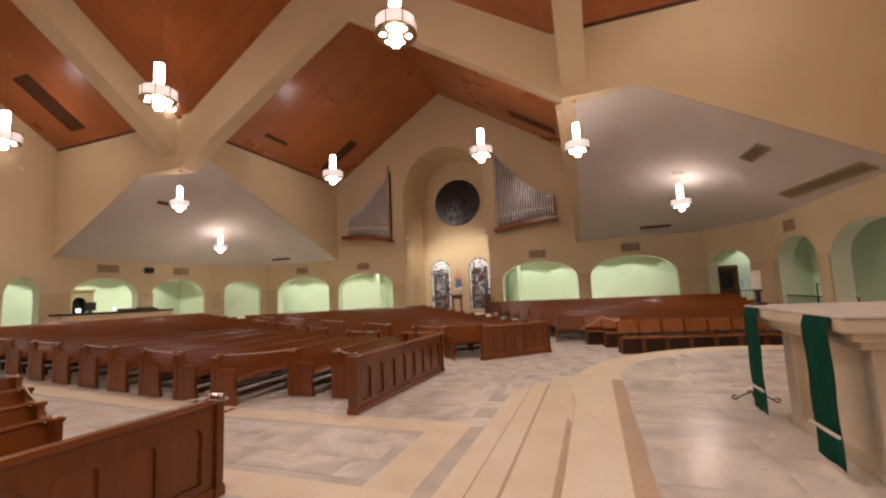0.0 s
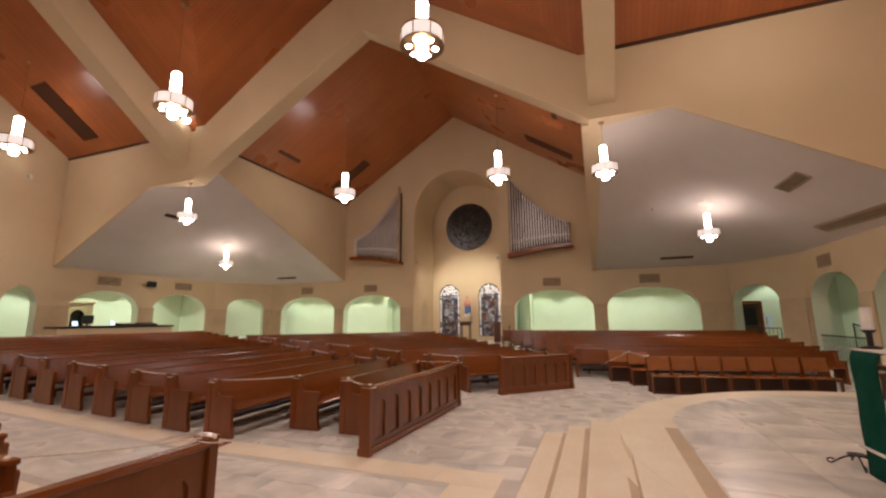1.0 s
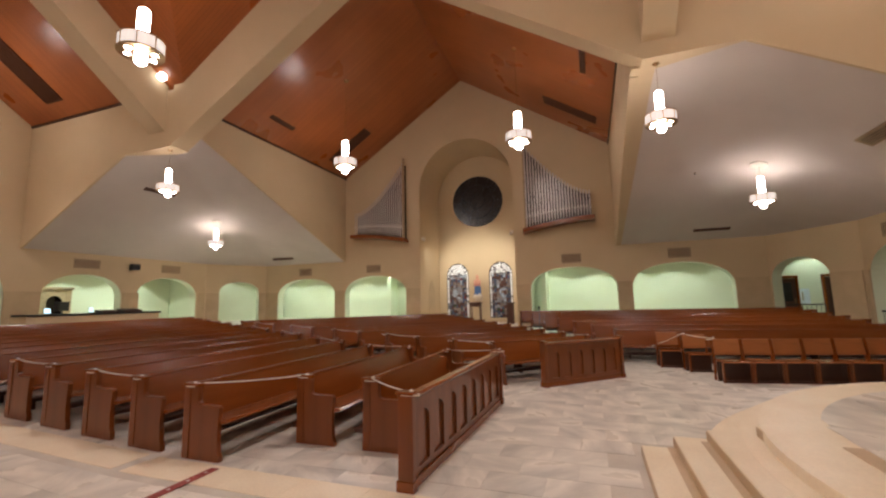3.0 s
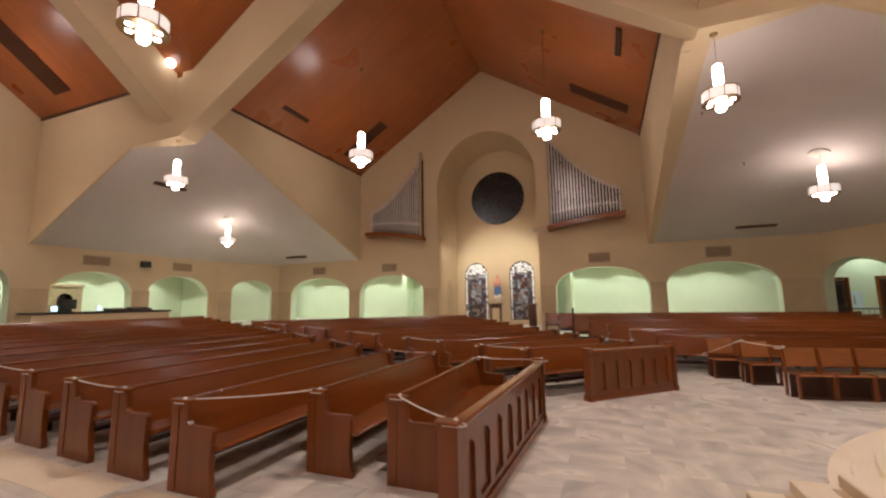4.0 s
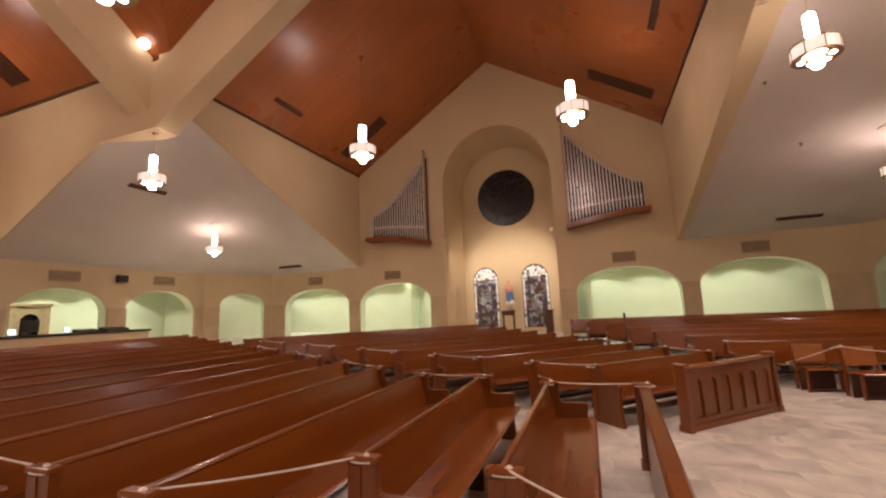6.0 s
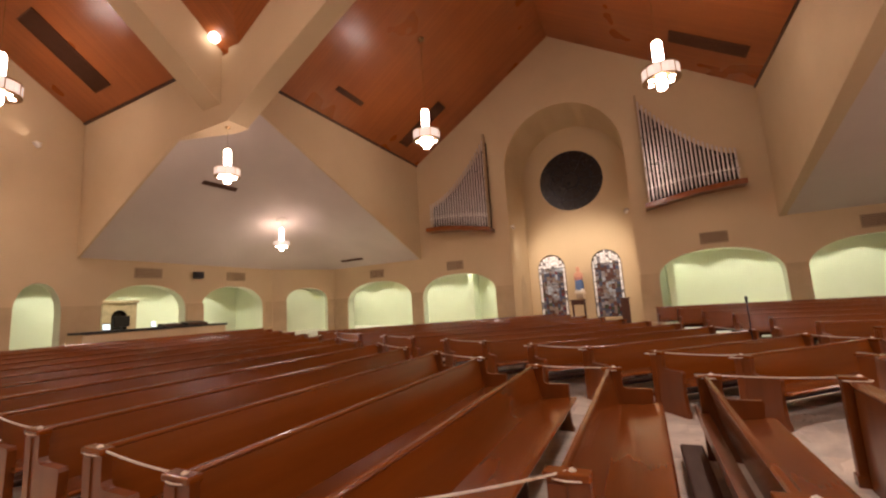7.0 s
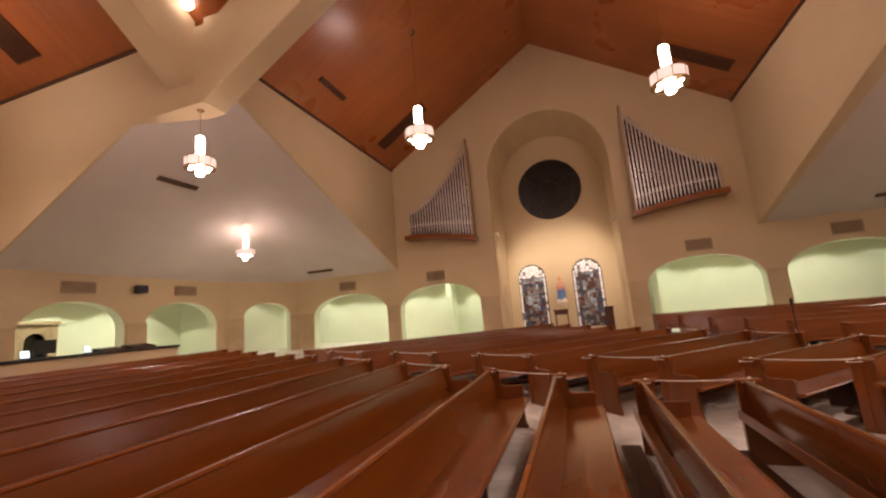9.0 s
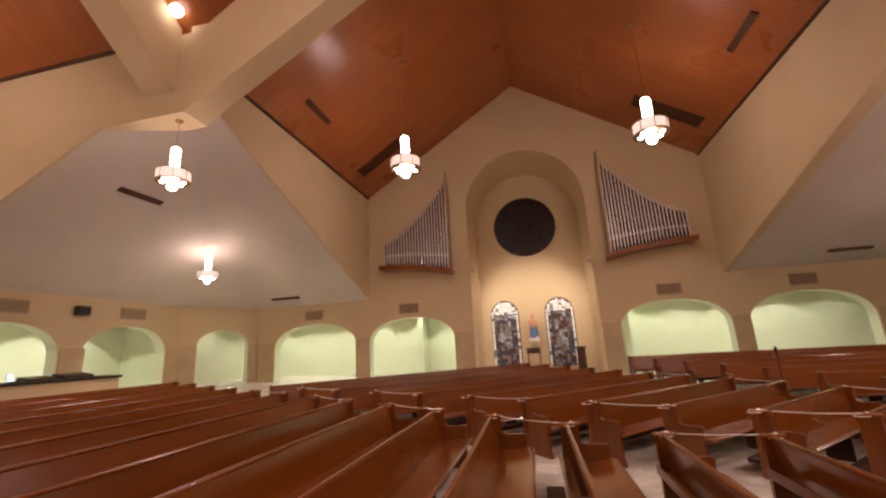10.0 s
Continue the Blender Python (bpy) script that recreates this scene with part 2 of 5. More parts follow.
def slab_wall(p0, p1, thick, bottom, top, openings=(), breaks=(), step=0.16):
    """A wall from p0 to p1 with its thickness on the left hand, real openings, and any bottom and top line (functions of the way along it)."""
    p0, p1 = Vector(p0), Vector(p1)
    length = (p1 - p0).length
    d = (p1 - p0) / length
    nrm = Vector((-d.y, d.x))
    bm = bmesh.new()
    cuts = {0.0, length, *breaks}
    for s0, s1, *_ in openings:
        n = max(10, int((s1 - s0) / step))
        cuts |= {s0 + (s1 - s0) * (0.5 - 0.5 * math.cos(math.pi * k / n)) for k in range(n + 1)}
    cuts = sorted(c for c in cuts if -1e-6 <= c <= length + 1e-6)

    def head(o, s):
        u = min(1.0, abs((s - (o[0] + o[1]) / 2) / ((o[1] - o[0]) / 2)))
        return o[2] + (o[3] - o[2]) * (1 - u ** o[5]) ** (1 / o[5])

    def at(s, z, back):
        q = p0 + d * s + nrm * (thick if back else 0)
        return bm.verts.new((q.x, q.y, z))

    def strip(a, b, la, lb, ha, hb):
        f = [at(a, la, 0), at(b, lb, 0), at(b, hb, 0), at(a, ha, 0)]
        g = [at(a, la, 1), at(b, lb, 1), at(b, hb, 1), at(a, ha, 1)]
        bm.faces.new(f)
        bm.faces.new(g[::-1])
        for i in (0, 2):
            bm.faces.new((f[i], f[(i + 1) % 4], g[(i + 1) % 4], g[i]))
        return f, g

    for a, b in zip(cuts, cuts[1:]):
        if b - a < 1e-6:
            continue
        mid = (a + b) / 2
        e = 1e-5
        o = next((o for o in openings if o[0] < mid < o[1]), None)
        ha, hb = top(a + e), top(b - e)
        if o:
            strip(a, b, head(o, a), head(o, b), ha, hb)
            if o[4] is not None:
                strip(a, b, bottom(a + e), bottom(b - e), o[4], o[4])
        else:
            strip(a, b, bottom(a + e), bottom(b - e), ha, hb)
    for s in (0.0, length):
        e = 1e-5 if s == 0 else -1e-5
        bm.faces.new((at(s, bottom(s + e), 0), at(s, bottom(s + e), 1), at(s, top(s + e), 1), at(s, top(s + e), 0)))
    for s0, s1, spring, _, sill, _ in openings:
        for s, e in ((s0, -1e-5), (s1, 1e-5)):
            lo = bottom(s + e) if sill is None else sill
            bm.faces.new((at(s, lo, 0), at(s, lo, 1), at(s, spring, 1), at(s, spring, 0)))
    bmesh.ops.remove_doubles(bm, verts=bm.verts, dist=1e-5)
    return bm


# ---- plan ----
CX, CY, HALF = -7.7, 5.0, 7.6        # crossing centre and half width of the arms
XL, XR, YB, YF = -23.0, 7.6, 23.75, -13.75  # outer walls
CH_X, CH_Y = 1.7, 3.05               # cut corners of the plan
EAVE, SLOPE, RIDGE = 9.5, 0.651, 14.45
SIDE_EAVE = 9.47                     # eave of the left arm
RIM, SOFFIT = 4.38, 7.8              # lower ceilings of the corners
SOFT_L, SOFT_R = 7.43, 7.47          # soffits at the two rear corners of the crossing


def floor_z(x, y):
    """The floor is level round the altar and rises gently towards the outer walls."""
    return max(0.0, (math.hypot(x - 3, y - 6) - 9.5) * 0.04)


def arm_top(u):
    return EAVE + SLOPE * (HALF - abs(u)) + 0.05 if abs(u) < HALF else RIM + 0.25


# ---- structure ----
def setting(name, bm, mat, label, category, smooth=False):
    return tagged(part(name, bm, mat, smooth=smooth), label, category, kind="structure")


# floor: one sheet
bm = bmesh.new()
nx, ny = 76, 90
grid = [[None] * (ny + 1) for _ in range(nx + 1)]
for i in range(nx + 1):
    for j in range(ny + 1):
        x, y = -28 + i * 40 / nx, -18 + j * 46.5 / ny
        grid[i][j] = bm.verts.new((x, y, floor_z(x, y) - 0.005))
for i in range(nx):
    for j in range(ny):
        bm.faces.new((grid[i][j], grid[i + 1][j], grid[i + 1][j + 1], grid[i][j + 1]))
FLOOR = setting("floor", bm, GROUT, "polished grey veined marble floor", "floor", smooth=True)

# outer walls
ARCHES = dict(spring=2.35, top=3.42)


def wall(name, p0, p1, openings, centre=None, lift=0.0, label="tan plaster wall with shallow arched openings"):
    p0, p1 = Vector(p0), Vector(p1)
    length = (p1 - p0).length
    out = (p1 - p0) / length
    out = Vector((out.y, -out.x)) * 0.5
    p0, p1 = p0 + out, p1 + out
    breaks, top = (), (lambda s: RIM + 0.25)
    if centre is not None:
        breaks = (centre - HALF, centre, centre + HALF)
        top = lambda s: arm_top(s - centre) + lift * (abs(s - centre) < HALF)
    bm = slab_wall(p0, p1, 0.5, lambda s: -0.1, top, openings, breaks)
    ob = setting(name, bm, PLASTER, label, "wall")
    # the inner faces of the arches take the corridor's green
    ob.data.materials.append(GREEN)
    n = Vector((out.x, out.y, 0)).normalized()
    for f in ob.data.polygons:
        c = f.center
        if abs(f.normal.dot(n)) < 0.1 and 0.0 < c.z < 3.45 and not (c.y > YB - 0.1 and -10.6 < c.x < -4.8):
            f.material_index = 1
    return ob


def arcs(*spans):
    return [arch(a, b, ARCHES["spring"], ARCHES["top"], None, 2.2) for a, b in spans]


xa, xb = XL + CH_X, XR - CH_X        # ends of the straight rear wall
ya, yb = YB - CH_Y, YF + CH_Y
# rear wall runs from right to left, so that its thickness lies outside
W_REAR = wall("wall_rear", (xb, YB), (xa, YB),
     arcs((xb - 4.62, xb - 0.5), (xb + 0.15, xb + 4.25), (xb + 11.25, xb + 15.3), (xb + 16.0, xb + 20.3))
     + [arch(xb + 4.98, xb + 10.37, 8.2, 10.95)], xb - CX)
W_CHL = wall("wall_corner_1", (xa, YB), (XL, ya), [arch(0.44, 2.74, 2.6, 3.32, None, 2.2)])
W_CHR = wall("wall_corner_2", (XR, ya), (xb, YB), [arch(1.1, 3.42, 2.45, 3.32, None, 2.1)])
W_LEFT = wall("wall_left", (XL, ya), (XL, yb), arcs((ya - 20.1, ya - 16.75), (ya - 16.05, ya - 12.9), (ya - 11.75, ya - 10.5)), ya - CY, 0.3)
W_RIGHT = wall("wall_right", (XR, yb), (XR, ya), arcs((8.4 - yb, 11.7 - yb), (12.75 - yb, 16.6 - yb), (17.3 - yb, 20.42 - yb)), CY - yb)
wall("wall_front", (xa, YF), (xb, YF), [], CX - xa, label="plain tan plaster wall")
wall("wall_corner_3", (XL, yb), (xa, YF), [], label="plain tan plaster wall")
wall("wall_corner_4", (xb, YF), (XR, yb), [], label="plain tan plaster wall")


# side walls of the four arms: their lower edges slope down to the outer walls
def arm_wall(name, p0, p1, start, flat, right, top=EAVE + 0.04, thick=0.22):
    """The lower edge stands at start for a way, then falls to the rim of the corner ceilings."""
    p0, p1 = Vector(p0), Vector(p1)
    if right:
        d = (p1 - p0).normalized()
        off = Vector((d.y, -d.x)) * thick
        p0, p1 = p0 + off, p1 + off
    length = (p1 - p0).length

    def bottom(s):
        return start if s < flat else start + (RIM - start) * (s - flat) / (length - flat)

    bm = slab_wall(p0, p1, thick, lambda s: bottom(s) + (-0.01 if flat and s < flat else -0.03), lambda s: top, (), (flat,) if flat else ())
    return setting(name, bm, PLASTER, "tan plaster upper wall with a sloping lower edge", "wall")


x0, x1, y0, y1 = CX - HALF, CX + HALF, CY - HALF, CY + HALF
YL = 12.1             # the rear wall of the left arm
XCL, XCR = -14.8, 0.12  # ends of the rear beam of the crossing
T, THIN = 0.22, 0.08

arm_wall("wall_arm_1", (x0, 12.78), (x0, YB), 8.78, 0, False, thick=THIN)
arm_wall("wall_arm_2", (x1, y1 + 0.55), (x1, YB), 7.5, 0.3, True)
arm_wall("wall_arm_3", (XCL, YL), (XL, YL), SOFT_L, 2.4, True, SIDE_EAVE + 0.03, THIN)
arm_wall("wall_arm_4", (XCR, y1), (XR, y1), SOFT_R, 2.1, False, thick=THIN)
arm_wall("wall_arm_5", (x0, y0 - T), (x0, YF), SOFFIT, 1.6, True)
arm_wall("wall_arm_6", (x1, y0 - T), (x1, YF), SOFFIT, 1.6, False)
arm_wall("wall_arm_7", (x0, y0), (XL, y0), SOFFIT, 3.2, False)
arm_wall("wall_arm_8", (x1, y0), (XR, y0), SOFFIT, 3.2, True)


# gable-shaped plaster beams round the crossing
def beam(name, foot, low, apex, axis):
    """A beam bent like a gable: foot holds its four corners in plan (near and far corner at one end, then at the other),
    low its soffit at both ends and apex the place and height of the bend."""
    (a, b), (c, d) = foot
    at, high = apex
    bm = bmesh.new()
    rows = []
    for p, q, lo, hi in ((a, b, low[0], EAVE + 0.3), (None, None, high, RIDGE + 0.1), (c, d, low[1], EAVE + 0.3)):
        if p is None:
            k = (at - a[axis]) / (c[axis] - a[axis])
            p, q = Vector(a).lerp(Vector(c), k), Vector(b).lerp(Vector(d), k)
        rows.append([bm.verts.new((*v, z)) for v, z in ((p, lo), (q, lo), (q, hi), (p, hi))])
    for r, t in zip(rows, rows[1:]):
        for k in range(4):
            n = (k + 1) % 4
            bm.faces.new((r[k], r[n], t[n], t[k]))
    bm.faces.new(rows[0])
    bm.faces.new(rows[-1][::-1])
    return setting(name, bm, PLASTER, "plaster-clad gable-shaped roof beam", "beam")


W = 0.72
beam("beam_1", (((XCL, YL), (XCL, 12.76)), ((XCR, y1), (XCR, 13.16))), (SOFT_L, SOFT_R), (-7.3, 12.22), 0)
beam("beam_2", (((x0, y0 - W), (x0, y0)), ((x1, y0 - W), (x1, y0))), (7.9, 7.9), (CX, 12.87), 0)
beam("beam_3", (((-15.9, y0), (-15.1, y0)), ((-15.9, YL + 0.02), (-15.1, YL + 0.02))), (7.92, 7.99), (CY, 13.2), 1)
beam("beam_4", (((0.13, y0), (0.85, y0)), ((0.13, y1 + 0.02), (0.85, y1 + 0.02))), (7.88, 7.86), (CY, 13.0), 1)


# cedar ceilings
def uv_faces(ob):
    me = ob.data
    uv = me.uv_layers.new(name="UVMap")
    for p in me.polygons:
        n = p.normal
        side = Vector((0, 0, 1)).cross(n)
        side = side.normalized() if side.length > 1e-4 else Vector((1, 0, 0))
        up = n.cross(side)
        for li in p.loop_indices:
            co = me.vertices[me.loops[li].vertex_index].co
            uv.data[li].uv = (co.dot(side) + 100, co.dot(up))


def cedar(name, quads):
    bm = bmesh.new()
    for q in quads:
        low = [bm.verts.new(p) for p in q]
        high = [bm.verts.new((p[0], p[1], p[2] + 0.12)) for p in q]
        bm.faces.new(low)
        bm.faces.new(high[::-1])
        for k in range(len(q)):
            n = (k + 1) % len(q)
            bm.faces.new((low[k], high[k], high[n], low[n]))
    ob = setting(name, bm, CEDAR, "sloping ceiling of red cedar boards", "ceiling")
    uv_faces(ob)
    return ob


for name, s, far in (("ceiling_1", 1, YB), ("ceiling_2", -1, YF)):
    near = CY + s * (HALF + 0.5)
    cedar(name, [[(CX + k * HALF, near, EAVE), (CX, near, RIDGE), (CX, far, RIDGE), (CX + k * HALF, far, EAVE)] for k in (-1, 1)])
for name, near, far, back in (("ceiling_3", -15.5, XL, (YL, SIDE_EAVE)), ("ceiling_4", 0.5, XR, (y1, EAVE))):
    cedar(name, [[(near, y, eave), (near, CY, RIDGE), (far, CY, RIDGE), (far, y, eave)] for y, eave in ((y0, EAVE), back)])
tri = []
for k in (-1, 1):
    for j in (-1, 1):
        # the boards run on a little way into the beams
        rx, ry, z = (7.67, 8.17, 8.95) if k < 0 else (7.95, 7.9, 9.32)
        corner = (CX + k * rx, CY + j * ry, z)
        tri.append([(CX, CY, RIDGE), (CX, CY + j * ry, RIDGE), corner])
        tri.append([(CX, CY, RIDGE), (CX + k * rx, CY, RIDGE), corner])
cedar("ceiling_5", tri)


# dark cedar trim along the eaves
def eave_trim(name, bm):
    setting(name, bm, OAKDARK, "dark wood trim under the cedar boards", "trim")


eave_trim("trim_1", boxes((x0, x0 + 0.06, 12.76, YB, EAVE - 0.05, EAVE + 0.03)))
eave_trim("trim_2", boxes((x1 - 0.06, x1, 13.16, YB, EAVE - 0.05, EAVE + 0.03)))
eave_trim("trim_3", boxes((XL, -15.9, YL - 0.06, YL, SIDE_EAVE - 0.05, SIDE_EAVE + 0.03)))
eave_trim("trim_4", boxes((0.85, XR, y1 - 0.06, y1, EAVE - 0.05, EAVE + 0.03)))


# low smooth ceilings in the four corners of the cross
def tent(name, kx, ky, a, b, flats, near_x, end_y, strip=False):
    """A ceiling that falls in one smooth sweep from the crossing's corner, where it starts on the line a to b, to the outer walls."""
    ox, oy = (XL if kx < 0 else XR), (YB if ky > 0 else YF)
    cham = [(ox - kx * CH_X, oy), (ox, oy - ky * CH_Y)]
    rim = []

    def run(p, q, n):
        for k in range(n):
            rim.append((p[0] + (q[0] - p[0]) * k / n, p[1] + (q[1] - p[1]) * k / n))

    run((near_x, oy), cham[0], 6)
    run(cham[0], cham[1], 6)
    run(cham[1], (ox, end_y), 8)
    rim.append((ox, end_y))
    bm = bmesh.new()
    rings = []
    for f in (0.0, 0.05, 0.12, 0.2, 0.28, 0.36, 0.5, 0.7, 0.85, 1.0):
        ring = []
        for n, (x, y) in enumerate(rim):
            w = n / (len(rim) - 1)
            sx, sy, sz = (a[i] + (b[i] - a[i]) * w for i in range(3))
            flat = flats[0] + (flats[1] - flats[0]) * w
            g = max(0.0, (f - flat) / (1 - flat))
            ring.append(bm.verts.new((sx + (x - sx) * f, sy + (y - sy) * f, sz + (RIM - sz) * g)))
        rings.append(ring)
    for r, t in zip(rings, rings[1:]):
        for k in range(len(rim) - 1):
            bm.faces.new((r[k], r[k + 1], t[k + 1], t[k]))
    side = [tuple(r[0].co) for r in rings]
    bmesh.ops.remove_doubles(bm, verts=bm.verts, dist=1e-4)
    setting(name, bm, GREY, "smooth off-white plaster ceiling sloping to the outer walls", "ceiling", smooth=True)
    return side


def corner_soffit(name, outline, z, skirt):
    """A level plaster soffit in a corner of the crossing, with an upstand along its back edge."""
    bm = extrude_poly(bmesh.new(), outline, "z", z, z + 0.05)
    for p, q in zip(skirt, skirt[1:]):
        v = [bm.verts.new(c) for c in ((p[0], p[1], z + 0.05), (q[0], q[1], z + 0.05), (q[0], q[1], q[2]), (p[0], p[1], p[2]))]
        bm.faces.new(v)
    return setting(name, bm, PLASTER, "level plaster soffit at the corner of the crossing", "ceiling")


AL, BL = (x0 - THIN, 12.8, 8.78), (-17.1, YL + 0.1, SOFT_L + 0.06)
AR, BR = (x1 + 0.58, 13.2, 7.53), (2.0, y1 + 0.1, SOFT_R + 0.06)
tent("ceiling_6", -1, 1, AL, BL, (0.0, 0.03), x0 - THIN, YL)
edge = tent("ceiling_7", 1, 1, AR, BR, (0.03, 0.06), x1 + T, y1)
corner_soffit("soffit_1", [(XCL + 0.01, YL + 0.01), (-17.19, YL + 0.01), (-17.19, YL + 0.1), (x0 - THIN, 12.8), (XCL + 0.01, 12.8)], SOFT_L, [AL, BL])
corner_soffit("soffit_2", [(XCR - 0.01, y1 + 0.01), (2.19, y1 + 0.01), (2.19, y1 + 0.1), (x1 + 0.58, 13.2), (x1 + 0.012, 13.2), (x1 + 0.012, 13.0), (XCR - 0.01, 13.0)], SOFT_R, [BR, AR])
# the thick lower edge of the right-hand wall of the rear arm
bm = bmesh.new()
for p, q in zip(edge, edge[1:]):
    bm.faces.new([bm.verts.new(c) for c in ((x1 + T - 0.02, p[1], p[2] - 0.02), (p[0] + 0.01, p[1], p[2] - 0.005), (q[0] + 0.01, q[1], q[2] - 0.005), (x1 + T - 0.02, q[1], q[2] - 0.02))])
bmesh.ops.remove_doubles(bm, verts=bm.verts, dist=1e-4)
bmesh.ops.solidify(bm, geom=bm.faces[:], thickness=-0.05)
setting("soffit_3", bm, PLASTER, "tapering plaster soffit along the lower edge of the wall", "ceiling")
for name, kx in (("ceiling_8", -1), ("ceiling_9", 1)):
    c = (CX + kx * (HALF + T), y0 - T, SOFFIT)
    tent(name, kx, -1, c, c, (0.16, 0.42), c[0], c[1])

# plain stone courses and a string line on the piers between the arches
def pier_line(name, p0, p1, spans):
    p0, p1 = Vector(p0), Vector(p1)
    d = (p1 - p0).normalized()
    n = Vector((-d.y, d.x))
    bm = bmesh.new()
    for a, b in spans:
        q, r = p0 + d * a, p0 + d * b
        c = [q, r, r + n * 0.05, q + n * 0.05]
        lo = [bm.verts.new((v.x, v.y, -0.1)) for v in c]
        hi = [bm.verts.new((v.x, v.y, 2.62)) for v in c]
        bm.faces.new(lo[::-1])
        bm.faces.new(hi)
        for k in range(4):
            bm.faces.new((lo[k], lo[(k + 1) % 4], hi[(k + 1) % 4], hi[k]))
    return setting(name, bm, DADO, "slightly proud tan stone cladding on the piers", "trim")


pier_line("trim_5", (xb, YB), (xa, YB), [(0.05, xb - 4.62), (xb - 0.5, xb + 0.15), (xb + 4.25, xb + 4.98), (xb + 10.37, xb + 11.25), (xb + 15.3, xb + 16.0), (xb + 20.3, xb - xa - 0.05)])
pier_line("trim_6", (xa, YB), (XL, ya), [(0.05, 0.44), (2.74, 3.45)])
pier_line("trim_7", (XR, ya), (xb, YB), [(0.05, 1.1)])
pier_line("trim_8", (XL, ya), (XL, yb), [(0.05, ya - 20.2), (ya - 16.85, ya - 16.1), (ya - 12.9, ya - 11.75), (ya - 10.5, ya - 4)])
pier_line("trim_9", (XR, yb), (XR, ya), [(4.0 - yb, 8.4 - yb), (11.7 - yb, 12.75 - yb), (16.6 - yb, 17.3 - yb), (20.42 - yb, ya - yb - 0.03)])


# corridor behind the arches
def ring_box(name, rows, mat, label, category):
    return setting(name, boxes(*rows), mat, label, category)


CO = 3.0
ring_box("corridor_wall_1", [(XL - 3.6, -10.9, YB + CO, YB + CO + 0.2, -0.1, 4.3), (-4.5, XR + 3.6, YB + CO, YB + CO + 0.2, -0.1, 4.3),
    (XL - 3.8, XL - 3.6, YF, YB + CO + 0.2, -0.1, 4.3), (XR + 3.6, XR + 3.8, YF, YB + CO + 0.2, -0.1, 4.3),
    (-10.9, -10.75, YB + 0.5, YB + CO + 0.2, -0.1, 4.3), (-4.6, -4.5, YB + 0.5, YB + CO + 0.2, -0.1, 4.3),
    (XL - 3.6, XL - 0.5, YF, YF + 0.2, -0.1, 4.3), (XR + 0.5, XR + 3.6, YF, YF + 0.2, -0.1, 4.3),
    (-13.55, -13.3, YB + 2.1, YB + CO, -0.1, 4.3), (XL - 3.6, XL - 1.3, 21.2, 21.4, -0.1, 4.3), (-3.9, -3.65, YB + 1.5, YB + CO, -0.1, 4.3)],
    GREEN, "pale green painted corridor wall", "wall")
ring_box("corridor_ceiling_1", [(XL - 3.8, -10.75, YB + 0.5, YB + CO + 0.2, 4.3, 4.4), (-4.6, XR + 3.8, YB + 0.5, YB + CO + 0.2, 4.3, 4.4),
    (XL - 3.8, XL - 0.5, YF, YB + 0.5, 4.3, 4.4), (XR + 0.5, XR + 3.8, YF, YB + 0.5, 4.3, 4.4)],
    GREEN, "pale green corridor ceiling", "ceiling")


setting("corridor_wall_2", extrude_poly(bmesh.new(), [(-22.26, 26.13), (-24.98, 21.42), (-25.11, 21.5), (-22.39, 26.2)], "z", -0.1, 4.3), GREEN, "pale green corridor wall set across the corner", "wall")


def corridor_light(x, y, share=1.0):
    t = thing("ceiling_light", "small round recessed ceiling light, lit", "ceiling light", "corridor ceiling lights", m=Matrix.Translation((x, y, 4.3)))
    part("rim", lathe([(0.09, -0.012), (0.12, -0.012), (0.12, 0.0), (0.09, 0.0)], 16), WHITE, t)
    part("diffuser", lathe([(0.088, -0.004), (0.088, -0.001)], 16), CORR, t, "glowing lamp glass")
    d = bpy.data.lights.new("downlight", "SPOT")
    d.energy, d.spot_size, d.spot_blend, d.shadow_soft_size = CORRIDOR * share, radians(105), 0.16, 0.09
    d.color = (0.94, 1.0, 0.80)
    o = new("downlight", d)
    o.parent = t
    o.matrix_local = Matrix.Translation((0, 0, -0.03))


CORR = glowing("lit_corridor_diffuser", (0.88, 1.0, 0.76), 12.0)
for k in range(6):
    corridor_light(-21.6 + 2.0 * k, YB + CO - 1.35)
for k in range(5):
    corridor_light(-3.2 + 2.0 * k, YB + CO - 1.35, 1.0 if k < 4 else 0.45)
corridor_light(8.6, YB + CO - 0.9, 0.7)
# unseen light added to brighten the narrow bay left of the partition
corridor_light(-4.25, YB + 1.35, 0.35)
for y in (12.3, 13.9, 15.6, 17.5, 18.9):
    corridor_light(XL - 2.3, y)
for y in (10.5, 14.0, 17.0, 19.8):
    corridor_light(XR + 2.6, y, 0.22)
corridor_light(-22.95, 22.65, 0.55)

# apse: a deep vaulted recess in the rear wall
NX0, NX1, ND = -10.37, -4.98, YB + 3.15
NC, NR = (NX0 + NX1) / 2, (NX1 - NX0) / 2


